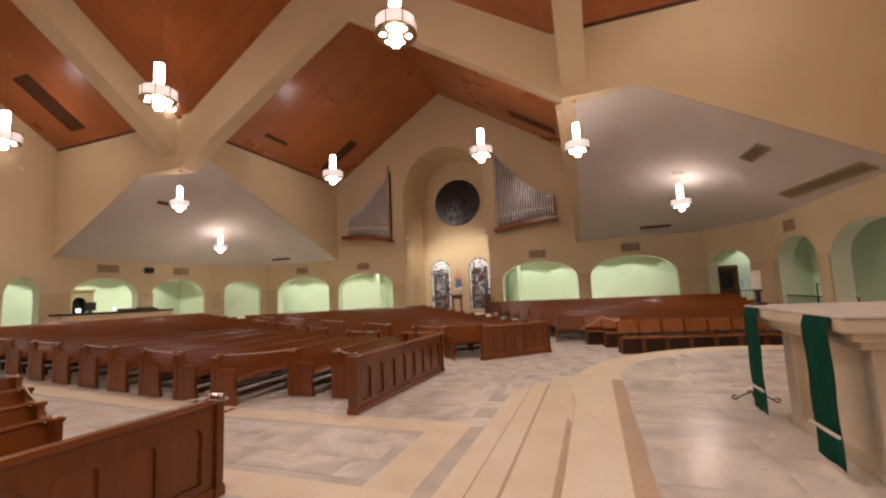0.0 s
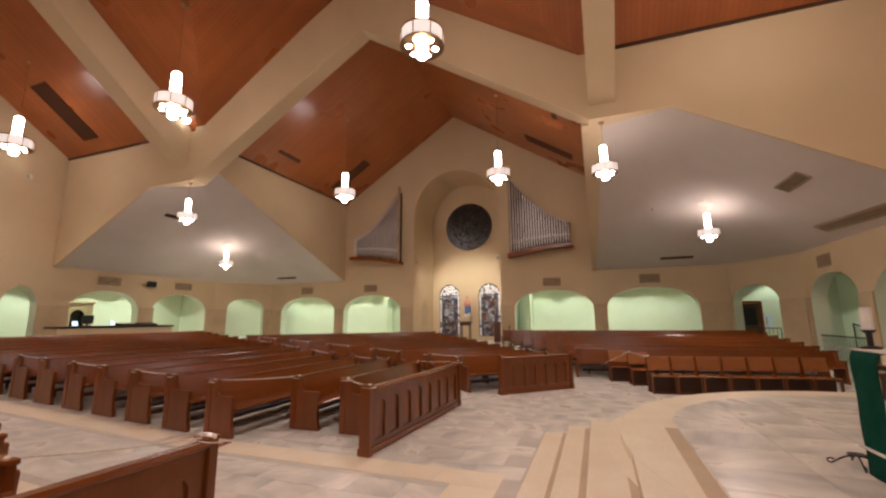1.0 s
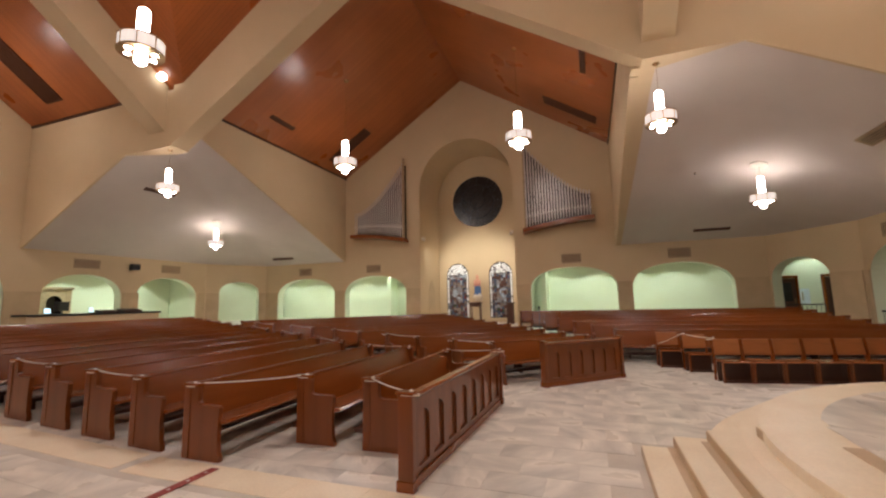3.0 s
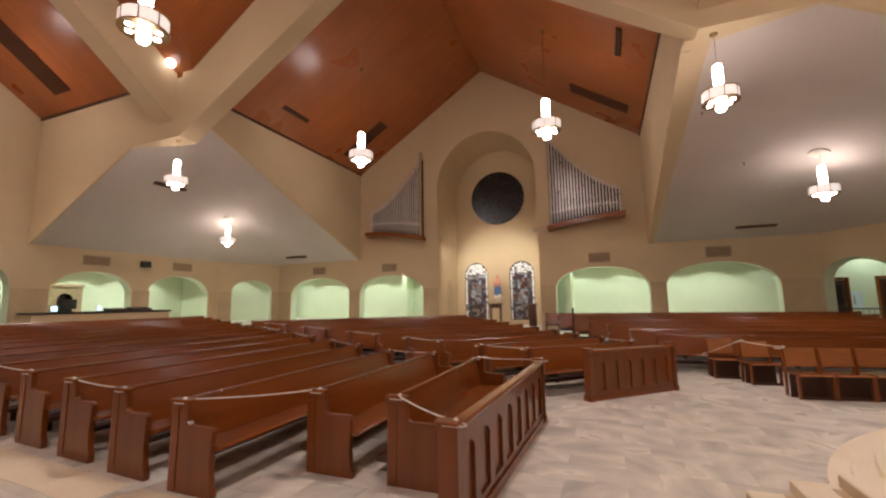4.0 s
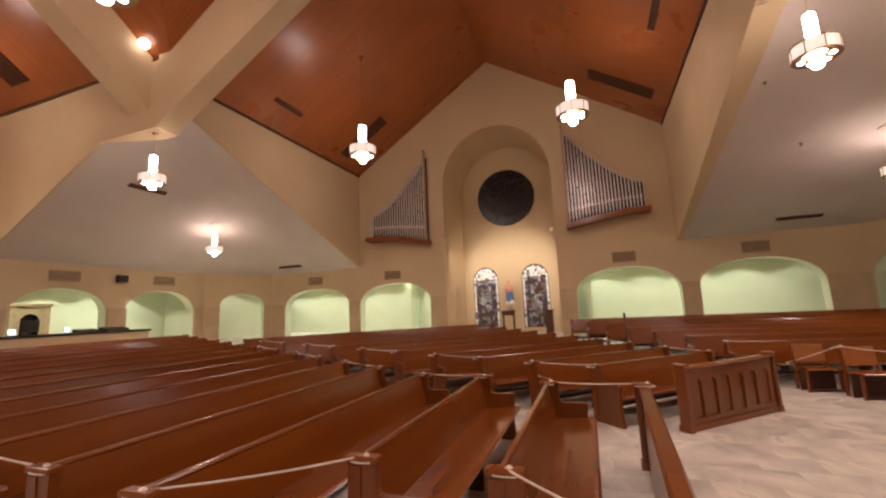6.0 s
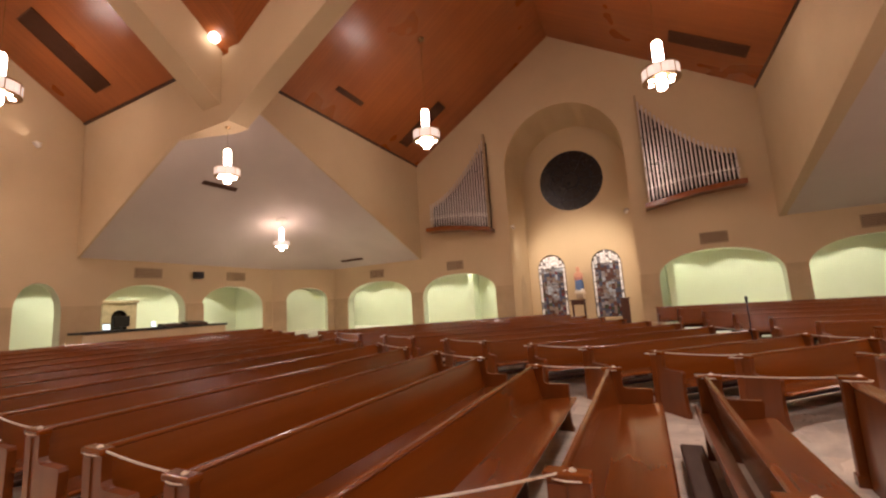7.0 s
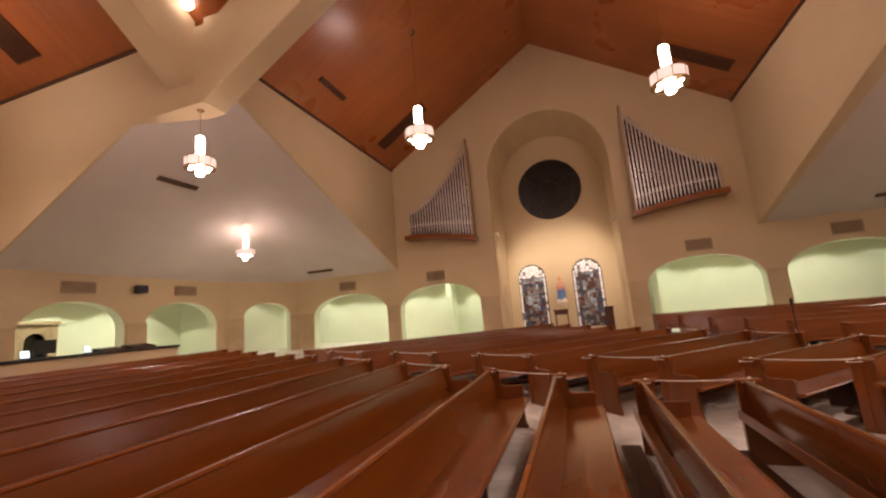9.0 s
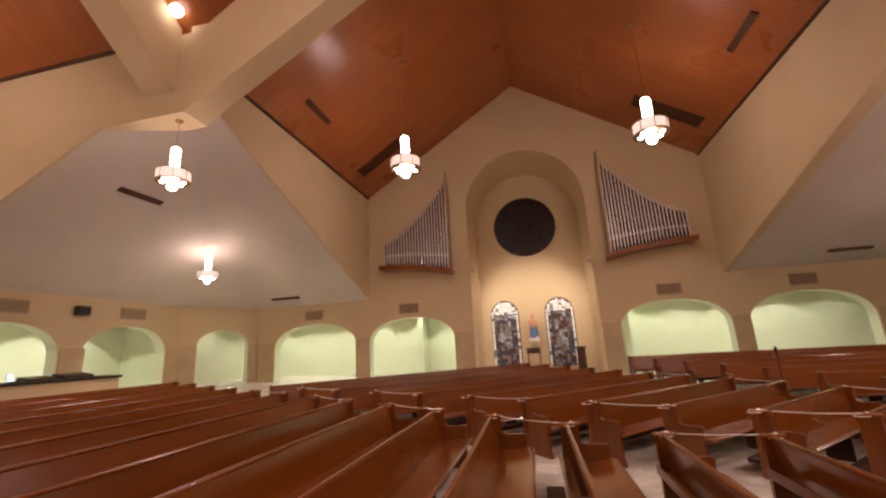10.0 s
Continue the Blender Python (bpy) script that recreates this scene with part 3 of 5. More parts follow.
def apse():
    bm = bmesh.new()
    prof = [(NX0, -0.1), (NX0, 8.2)] + [(NC - NR * math.cos(math.pi * k / 24), 8.2 + 2.75 * math.sin(math.pi * k / 24)) for k in range(1, 24)] + [(NX1, 8.2), (NX1, -0.1)]
    outer = [(NX0 - 0.35, -0.1), (NX0 - 0.35, 8.2)] + [(NC - (NR + 0.35) * math.cos(math.pi * k / 24), 8.2 + 3.1 * math.sin(math.pi * k / 24)) for k in range(1, 24)] + [(NX1 + 0.35, 8.2), (NX1 + 0.35, -0.1)]
    for p, flip in ((prof, 0), (outer, 1)):
        a = [bm.verts.new((x, YB + 0.5, z)) for x, z in p]
        b = [bm.verts.new((x, ND, z)) for x, z in p]
        for k in range(len(p) - 1):
            f = (a[k], a[k + 1], b[k + 1], b[k])
            bm.faces.new(f[::-1] if flip else f)
    return bm


setting("wall_apse", apse(), PLASTER, "vaulted tan plaster recess in the rear wall", "wall", smooth=False)
WB = slab_wall((NX1 + 0.35, ND + 0.3), (NX0 - 0.35, ND + 0.3), 0.3, lambda s: -0.1, lambda s: 11.5,
    [arch(5.75 - 4.63, 7.18 - 4.63, 3.45, 4.18, 0.8), arch(8.47 - 4.63, 9.9 - 4.63, 3.45, 4.18, 0.8)])
setting("wall_apse_back", WB, PLASTER, "tan plaster back wall of the recess with two arched windows", "wall")


# ---- platform and altar ----
PC = (4.6, 7.0)


def platform():
    t = thing("altar_platform", "four-step cream limestone altar platform with grey marble top", "platform", kind="structure")
    for r, z0, z1, name in ((4.98, -0.1, 0.113, "lower_step"), (4.8, 0.113, 0.226, "second_step"), (4.62, 0.226, 0.339, "third_step"), (4.44, 0.339, 0.45, "upper_step")):
        bm = bmesh.new()
        pts = []
        for k in range(97):
            a = 2 * math.pi * k / 96
            x, y = PC[0] + r * math.cos(a), PC[1] + r * math.sin(a)
            pts.append((x, y))
        pts = [p for p in pts[:-1] if p[0] < XR - 0.02]
        extrude_poly(bm, pts, "z", z0, z1)
        bmesh.ops.bevel(bm, geom=[e for e in bm.edges if all(abs(v.co.z - z1) < 1e-4 for v in e.verts)], offset=0.015, segments=2, affect="EDGES")
        part(name, bm, CREAM, t)
    # straight flight in front
    for x, z0, z1, ye in ((-0.92, -0.1, 0.109, 8.08), (-0.56, 0.109, 0.222, 8.15), (-0.22, 0.222, 0.335, 8.1), (0.24, 0.335, 0.446, 8.0)):
        st = part("step", boxes((x, 1.2, 2.4, ye, z0, z1), chamfer=0.012), CREAM, t)
        # riser face darkened to carry the shade of the step
        part("riser", boxes((x - 0.006, x, 2.41, ye - 0.01, max(z0, -0.02), z1 - 0.016)), BORDER_AND_RISER_SHADE, st, "cream stone riser with its shade put into the colour")
        # added strip paints the shade that lies at the riser's foot
        if z0 > 0:
            part("joint_strip", boxes((x - 0.085, x - 0.008, 2.43, ye - 0.08, z0 - 0.01, z0 + 0.003)), BORDER_AND_RISER_SHADE, st, "thin strip coloured as shade at the foot of the riser")
    bm = bmesh.new()
    pts = [(PC[0] + 3.88 * math.cos(a), PC[1] + 3.88 * math.sin(a)) for a in [math.pi * (0.24 + 0.64 * k / 40) for k in range(41)]]
    pts += [(0.88, 7.6), (0.88, 2.45), (7.45, 2.45)]
    extrude_poly(bm, pts, "z", 0.44, 0.456)
    part("border_inlay", boxes((0.72, 0.875, 2.45, 7.4, 0.44, 0.458)), BORDER_AND_RISER_SHADE, t, "darker cream stone border")
    part("marble_top", bm, MARBLE, t, "grey veined marble paving")
    slab = mesh_of("marble_slab", boxes((-0.447, 0.447, -0.347, 0.347, 0, 0.008)), MARBLE)
    for i in range(9):
        for j in range(14):
            x, y = 1.34 + 0.9 * i, 2.82 + 0.7 * j
            if x + 0.45 > 7.5 or (y > PC[1] and max(math.hypot(x + sx * 0.45 - PC[0], y + 0.35 - PC[1]) for sx in (-1, 1)) > 3.88):
                continue
            o = new("marble_slab", slab)
            o.parent = t
            o.location = (x, y, 0.456)
    return t


platform()


def altar():
    t = thing("altar", "cream stone altar with a projecting moulded slab", "altar", m=pose(2.1, 3.95, 0.464))
    part("slab", boxes((0, 2.0, 0, 1.85, 1.03, 1.13), chamfer=0.02), STONE, t)
    part("moulding", boxes((0.07, 1.93, 0.07, 1.78, 0.97, 1.03), (0.14, 1.86, 0.14, 1.71, 0.91, 0.97), chamfer=0.01), STONE, t)
    part("base", boxes((0.3, 1.7, 0.28, 1.57, 0.0, 0.91), chamfer=0.02), STONE, t)
    part("pilaster", boxes((0.22, 0.42, 0.2, 0.42, 0.0, 0.91), chamfer=0.015), STONE, t)
    part("pilaster", boxes((0.22, 0.42, 1.43, 1.65, 0.0, 0.91), chamfer=0.015), STONE, t)
    part("plinth", boxes((0.2, 1.8, 0.18, 1.67, 0.0, 0.08), chamfer=0.01), STONE, t)
    return t


altar()


def cloth_strip(m, width, drop):
    t = thing("altar_cloth", "deep green altar cloth strip with a pale trim band", "cloth", "green altar strips", m=m)
    bm = bmesh.new()
    n = 14
    pts = [(0.05, 0.004), (0.0, 0.004)] + [(-0.02 - 0.004 * math.sin(k * 0.9), -drop * k / n) for k in range(1, n + 1)]
    rows = []
    for x, z in pts:
        rows.append([bm.verts.new((x + 0.006 * math.sin(9 * y / width + z), y, z)) for y in [width * q / 6 for q in range(7)]])
    for a, b in zip(rows, rows[1:]):
        for k in range(6):
            bm.faces.new((a[k], a[k + 1], b[k + 1], b[k]))
    r = bmesh.ops.solidify(bm, geom=bm.faces[:], thickness=0.012)
    part("cloth", bm, CLOTHGREEN, t, smooth=True)
    bm = boxes((-0.052, -0.03, -0.004, width + 0.004, -drop * 0.79, -drop * 0.79 + 0.022), chamfer=0.004)
    part("trim_band", bm, WHITE, t, "pale cord band")
    return t


cloth_strip(pose(2.09, 4.08, 1.594), 0.4, 1.03)
cloth_strip(pose(2.09, 5.39, 1.594), 0.4, 1.03)
bm = boxes((-0.008, 2.0, -0.005, 1.855, 0, 0.018), chamfer=0.004)
tagged(part("altar_linen", bm, WHITE), "white linen laid on the altar slab", "cloth").matrix_basis = pose(2.1, 3.95, 1.596)


# ---- pendants ----
def pendant(x, y, z, rod_top, plate=0.12, label="hanging lamp with a lit glass tube and banded drum", size=1.0, share=1.0, tilt=(0, 0, 1)):
    t = thing("pendant_lamp", label, "pendant lamp", "hanging church lamps", m=Matrix.Translation((x, y, z)) @ Matrix.Scale(size, 4))
    rod_top = z + (rod_top - z) / size
    if rod_top - z > 1.3:
        part("rod", tube([(0, 0, 1.08), (0, 0, rod_top - z - 0.02)], 0.007), BRASS, t)
    bm = lathe([(plate, 0.02), (plate, -0.03), (plate * 0.4, -0.08)])
    lean = Vector((0, 0, 1)).rotation_difference(Vector(tilt)).to_matrix().to_4x4()
    bmesh.ops.transform(bm, matrix=Matrix.Translation((0, 0, rod_top - z)) @ lean, verts=bm.verts)
    part("canopy", bm, BRASS if plate < 0.2 else WHITE, t)
    part("glass_tube", lathe([(0.12, 0.22), (0.135, 0.25), (0.135, 0.98), (0.11, 1.03)], 12), GLOW, t, "glowing glass cylinder")
    part("tube_cap", lathe([(0.05, 1.03), (0.05, 1.06), (0.02, 1.09)], 12), BRASS, t)
    part("drum", lathe([(0.44, -0.17), (0.5, -0.16), (0.5, 0.17), (0.44, 0.19), (0.2, 0.20)], 16), GLOWSOFT, t, "frosted drum in eight panels")
    for zz in (-0.17, 0.17):
        part("drum_band", lathe([(0.515, zz - 0.018), (0.515, zz + 0.018), (0.49, zz + 0.02), (0.49, zz - 0.02)], 16), BRASS, t)
    part("underplate", lathe([(0.49, -0.182), (0.49, -0.172)], 16), BRASS, t)
    for k in range(8):
        a = 2 * math.pi * k / 8
        bm = boxes((0.49, 0.512, -0.012, 0.012, -0.16, 0.16))
        bmesh.ops.transform(bm, matrix=Matrix.Rotation(a, 4, "Z"), verts=bm.verts)
        part("drum_bar", bm, BRASS, t)
    for k in range(6):
        a = 2 * math.pi * (k + 0.5) / 6
        bm = bmesh.new()
        bmesh.ops.create_uvsphere(bm, u_segments=10, v_segments=6, radius=0.085, matrix=Matrix.Translation((0.31 * math.cos(a), 0.31 * math.sin(a), -0.18)) @ Matrix.Diagonal((1, 1, 0.42, 1)))
        part("bulb", bm, GLOW, t, smooth=True)
    part("centre_glass", lathe([(0.135, -0.185), (0.135, -0.40), (0.10, -0.45), (0.03, -0.47)], 12), GLOW, t)
    d = bpy.data.lights.new("downlight", "SPOT")
    d.energy, d.spot_size, d.spot_blend, d.shadow_soft_size = DOWN * size * share, radians(150), 0.8, 0.3
    d.color = (1.0, 0.81, 0.72)
    o = new("downlight", d)
    o.parent = t
    o.matrix_local = Matrix.Translation((0, 0, -0.56))
    return t


def cedar_z(x, y):
    dx, dy = abs(x - CX), abs(y - CY)
    slope = 0.69 if x < CX and dy < HALF else SLOPE
    return RIDGE - slope * (min(dx, dy) if dx < HALF and dy < HALF else (dx if dx < HALF else dy))


# second row is unseen, mirrored; (3.8, 9.6) is shifted to brighten wall_arm_4
for x, y, z, share in ((-11.6, 8.9, 8.35, 1), (-3.4, 8.8, 8.25, 1.35), (-19.9, 8.9, 8.45, 1), (-11.4, 17.7, 8.1, 1), (-3.65, 17.8, 8.1, 1),
                       (-11.6, 1.1, 8.35, 1), (-3.4, 1.1, 8.35, 1.2), (3.8, 9.6, 8.6, 0.4), (4.4, 1.1, 8.4, 0.35), (-11.4, -7.7, 8.1, 1), (-3.65, -7.7, 8.1, 1)):
    pendant(x, y, z, cedar_z(x, y), share=share)
# the last two hang unseen at the front corners, added by symmetry
for x, y, z, top in ((-15.2, 12.4, 6.03, SOFT_L), (0.45, 12.95, 6.05, SOFT_R), (-15.6, -2.8, 6.1, SOFFIT), (0.2, -2.8, 6.1, SOFFIT)):
    pendant(x, y, z, top, size=0.68)
# here too the last two are unseen lamps added by symmetry
for x, y, z, top, tilt in ((-19.27, 18.02, 5.06, 6.14, (-0.34, 0.16, 0.93)), (3.93, 17.8, 4.88, 5.97, (0.26, 0.18, 0.95)), (-19.4, -8.1, 5.2, 6.15, (-0.3, -0.2, 0.93)), (4.2, -8.9, 5.2, 6.1, (0.3, -0.2, 0.93))):
    pendant(x, y, z, top, 0.36, size=0.68, tilt=tilt, label="lit glass tube and drum lamp on a white ceiling plate")


# ---- pews ----
def rail_profile(bm, L):
    """Rounded top rail along y."""
    pts = [(-0.024, 0.864), (0.024, 0.864), (0.027, 0.88), (0.018, 0.897), (-0.013, 0.897), (-0.024, 0.88)]
    return extrude_poly(bm, pts, "y", 0.03, L - 0.03)


END_PROFILE = [(-0.08, -0.12), (0.52, -0.12), (0.52, 0.05), (0.495, 0.1), (0.48, 0.3), (0.49, 0.52), (0.5, 0.62), (0.48, 0.645), (0.2, 0.645), (0.165, 0.66), (0.15, 0.69), (0.15, 0.86), (-0.08, 0.86)]


def pew(x, y, length, angle, z=None, group="pews facing the altar", label="long stained oak pew with solid carved ends"):
    """A pew: its back starts at x, y and runs for length along angle (degrees from +y); the seat is on its right hand."""
    L = length
    a = radians(angle)
    mx, my = x - math.sin(a) * L / 2, y + math.cos(a) * L / 2
    zz = floor_z(mx, my) if z is None else z
    t = thing("pew", label, "pew", group, m=pose(x, y, zz, 0, 0, angle))
    part("backrest", extrude_poly(bmesh.new(), [(-0.02, 0.86), (0.02, 0.86), (0.13, 0.36), (0.09, 0.35)], "y", 0.03, L - 0.03), OAK, t)
    part("top_rail", rail_profile(bmesh.new(), L), OAK, t)
    part("seat", extrude_poly(bmesh.new(), [(0.09, 0.405), (0.55, 0.43), (0.585, 0.442), (0.59, 0.458), (0.57, 0.474), (0.54, 0.475), (0.3, 0.452), (0.1, 0.448)], "y", 0.04, L - 0.04), OAK, t)
    for lo in (0.0, L - 0.065):
        bm = extrude_poly(bmesh.new(), END_PROFILE, "y", lo, lo + 0.065)
        e = part("end_panel", bm, OAKV, t)
        part("cap", boxes((-0.1, 0.16, lo - 0.018, lo + 0.083, 0.86, 0.905), chamfer=0.012), OAK, e)
        part("post_face", boxes((-0.07, 0.03, lo - 0.01 if lo == 0 else lo + 0.065, lo if lo == 0 else lo + 0.075, 0.02, 0.84)), OAKV, e)
    n = max(1, round(L / 2.2))
    for k in range(1, n):
        yy = L * k / n
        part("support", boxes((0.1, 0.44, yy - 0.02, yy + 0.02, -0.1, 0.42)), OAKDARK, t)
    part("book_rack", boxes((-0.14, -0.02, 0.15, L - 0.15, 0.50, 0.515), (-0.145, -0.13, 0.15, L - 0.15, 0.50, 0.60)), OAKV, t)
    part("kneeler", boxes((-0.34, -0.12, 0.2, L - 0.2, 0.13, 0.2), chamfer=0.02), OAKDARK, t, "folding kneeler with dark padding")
    for yy in (0.4, L - 0.45):
        part("kneeler_leg", boxes((-0.26, -0.2, yy, yy + 0.05, -0.08, 0.13)), OAKDARK, t)
    return t


def front_panel(x, y, length, angle, slots):
    """A panelled screen in front of the first row, with round-headed sunk panels on its right hand."""
    L = length
    t = thing("pew_front_panel", "stained oak front screen with round-headed sunk panels", "pew screen", "pew front screens", m=pose(x, y, 0, 0, 0, angle))
    part("backing", boxes((-0.045, -0.008, 0.08, L - 0.08, 0.0, 0.88)), OAKV, t)
    w = (L - 0.2) / slots
    ops = [arch(0.1 + w * k + 0.07, 0.1 + w * (k + 1) - 0.07, 0.62, 0.72, 0.17) for k in range(slots)]
    bm = slab_wall((0.022, 0.02), (0.022, L - 0.02), 0.03, lambda s: 0.0, lambda s: 0.88, [(a - 0.02, b - 0.02, c, d, e, f) for a, b, c, d, e, f in ops], step=0.03)
    part("face", bm, OAKV, t)
    part("skirting", boxes((0.022, 0.045, 0.0, L, 0.0, 0.1), chamfer=0.006), OAK, t)
    part("top_rail", extrude_poly(bmesh.new(), [(-0.06, 0.88), (0.05, 0.88), (0.06, 0.905), (0.04, 0.93), (-0.05, 0.93), (-0.07, 0.905)], "y", 0, L), OAK, t)
    for lo in (-0.04, L - 0.04):
        p = part("post", boxes((-0.11, 0.06, lo, lo + 0.08, -0.02, 0.93), chamfer=0.008), OAKV, t)
        part("cap", boxes((-0.13, 0.075, lo - 0.02, lo + 0.1, 0.93, 0.965), chamfer=0.012), OAK, p)
        part("foot", boxes((-0.125, 0.07, lo - 0.015, lo + 0.095, -0.02, 0.1), chamfer=0.008), OAK, p)
    return t


# left block, rows running away from the aisle
front_panel(-3.2, 6.39, 3.66, -2.2, 8)
A_ROWS = []
for k in range(15):
    x = -4.17 - 1.035 * k
    near = 7.25 if k < 2 else 6.38 + 0.035 * (k - 2)
    far = 10.4 + 0.45 * k if k < 2 else min(10.95 + 0.44 * (k - 2), 16.4)
    turn = 0.9 if k < 5 else max(0.0 - 0.4 * (k - 5), -1.2)
    A_ROWS.append((x, near, far, turn))
    pew(x, near, far - near, turn)


# middle block, turned to face the altar
def block_b(k):
    u = Vector((0.712, 0.702))
    v = Vector((-0.702, 0.712))
    right = Vector((-0.8, 13.2)) + v * k + u * (0.05 * k)
    left = Vector((-2.4, 11.64)) + v * k - u * (0.56 * k)
    if right.y > YB - 0.9:
        right = left + u * ((YB - 0.9 - left.y) / u.y)
    return left, right


l, r = block_b(0)
front_panel(l.x, l.y, (r - l).length, -45.4, 6)
for k in range(1, 12):
    l, r = block_b(k * 0.98 + 0.15)
    pew(l.x, l.y, (r - l).length, -45.4)

# right block behind the altar
for k in range(7):
    y = 15.9 + 0.98 * k
    xl = -0.8 - 0.62 * k
    L = 6.4 - xl
    a = 4.0
    # runs to the right: angle -90 from +y, seat towards -y
    pew(xl, y, L, -90 + a, z=floor_z(1.5, y) + 0.03 * k)


# row of single seats in front
def row_chair(m):
    t = thing("row_chair", "honey oak seat joined in a row with a plain back", "chair", "joined seats beside the platform", m=m)
    part("backrest", extrude_poly(bmesh.new(), [(0.0, 0.88), (0.03, 0.89), (0.04, 0.87), (0.095, 0.55), (0.06, 0.55)], "y", 0.035, 0.555), OAKLIGHT, t)
    part("seat", boxes((0.06, 0.5, 0.02, 0.57, 0.425, 0.455), chamfer=0.01), OAK, t)
    part("seat_edge", boxes((0.5, 0.515, 0.02, 0.57, 0.425, 0.452), chamfer=0.005), OAKLIGHT, t, "paler front edge of the seat")
    for yy in (0.0, 0.55):
        part("front_leg", boxes((0.41, 0.475, yy, yy + 0.04, 0.0, 0.425), chamfer=0.005), OAKV, t)
        part("back_leg", extrude_poly(bmesh.new(), [(0.02, 0.0), (0.09, 0.0), (0.1, 0.45), (0.03, 0.87), (-0.01, 0.87), (0.04, 0.45)], "y", yy, yy + 0.03), OAK, t)
    part("rail", boxes((0.4, 0.43, 0.04, 0.55, 0.0, 0.05)), OAKDARK, t)
    # added dark sheet stands for the shade below the open seat
    part("lower_panel", boxes((0.2, 0.22, -0.003, 0.593, 0.0, 0.425)), OAKDARK, t, "dark panel added for the shade under the seat")
    return t


chair = row_chair(pose(1.1, 13.38, 0, 0, 0, -80))
for k in range(1, 7):
    a = radians(-80)
    copy_thing(chair, pose(1.1 - math.sin(a) * 0.6 * k, 13.38 + math.cos(a) * 0.6 * k, 0, 0, 0, -80))
for x, y, a in ((0.2, 15.3, -84), (0.72, 14.65, -80)):
    copy_thing(chair, pose(x, y, 0, 0, 0, a))

# block on the near side of the cross aisle
front_panel(-3.26, -0.4, 4.08, -2.4, 9)
for k in range(12):
    pew(-4.42 - 1.02 * k, -0.4, 3.33 + 0.36 * min(k, 3), -3.0)


# ---- rear wall: rose window, stained windows, statue, organ ----
def disc(r, y0, y1, steps=48):
    bm = bmesh.new()
    extrude_poly(bm, [(r * math.cos(2 * math.pi * k / steps), r * math.sin(2 * math.pi * k / steps)) for k in range(steps)], "y", y0, y1)
    return bm


def annulus(r0, r1, y0, y1, steps=48):
    bm = bmesh.new()
    rings = [[bm.verts.new((r * math.cos(2 * math.pi * k / steps), y, r * math.sin(2 * math.pi * k / steps))) for k in range(steps)]
             for r, y in ((r0, y0), (r1, y0), (r1, y1), (r0, y1))]
    for a in range(4):
        b = (a + 1) % 4
        for k in range(steps):
            n = (k + 1) % steps
            bm.faces.new((rings[a][k], rings[a][n], rings[b][n], rings[b][k]))
    return bm


rose = thing("window_3", "large round window, its leaded glass dark at night", "window", kind="structure", m=pose(-7.75, ND, 8.02))
part("window_frame", annulus(1.62, 1.72, -0.05, 0.02), PLASTER, rose)
part("glass", disc(1.63, -0.02, 0.0), DARKGLASS_AND_SHADE, rose, "dark leaded glass")
for r in (0.42, 1.05):
    part("tracery_ring", annulus(r, r + 0.04, -0.035, -0.02), LEAD, rose)
for k in range(12):
    bm = boxes((0.44, 1.63, -0.033, -0.02, -0.012, 0.012))
    bmesh.ops.transform(bm, matrix=Matrix.Rotation(2 * math.pi * k / 12, 4, "Y"), verts=bm.verts)
    part("tracery_bar", bm, LEAD, rose)

GLASS = [material("glass_" + n, c, 0.25, scale=5, fine=30, bump=0.15, island=0.35) for n, c in
         (("pale", (0.86, 0.88, 0.90)), ("slate", (0.07, 0.08, 0.12)), ("umber", (0.10, 0.05, 0.04)), ("wine", (0.13, 0.03, 0.035)),
          ("blue", (0.07, 0.09, 0.15)), ("grey", (0.24, 0.24, 0.26)), ("moss", (0.06, 0.07, 0.045)), ("sky", (0.34, 0.40, 0.48)), ("taupe", (0.20, 0.16, 0.14)))]


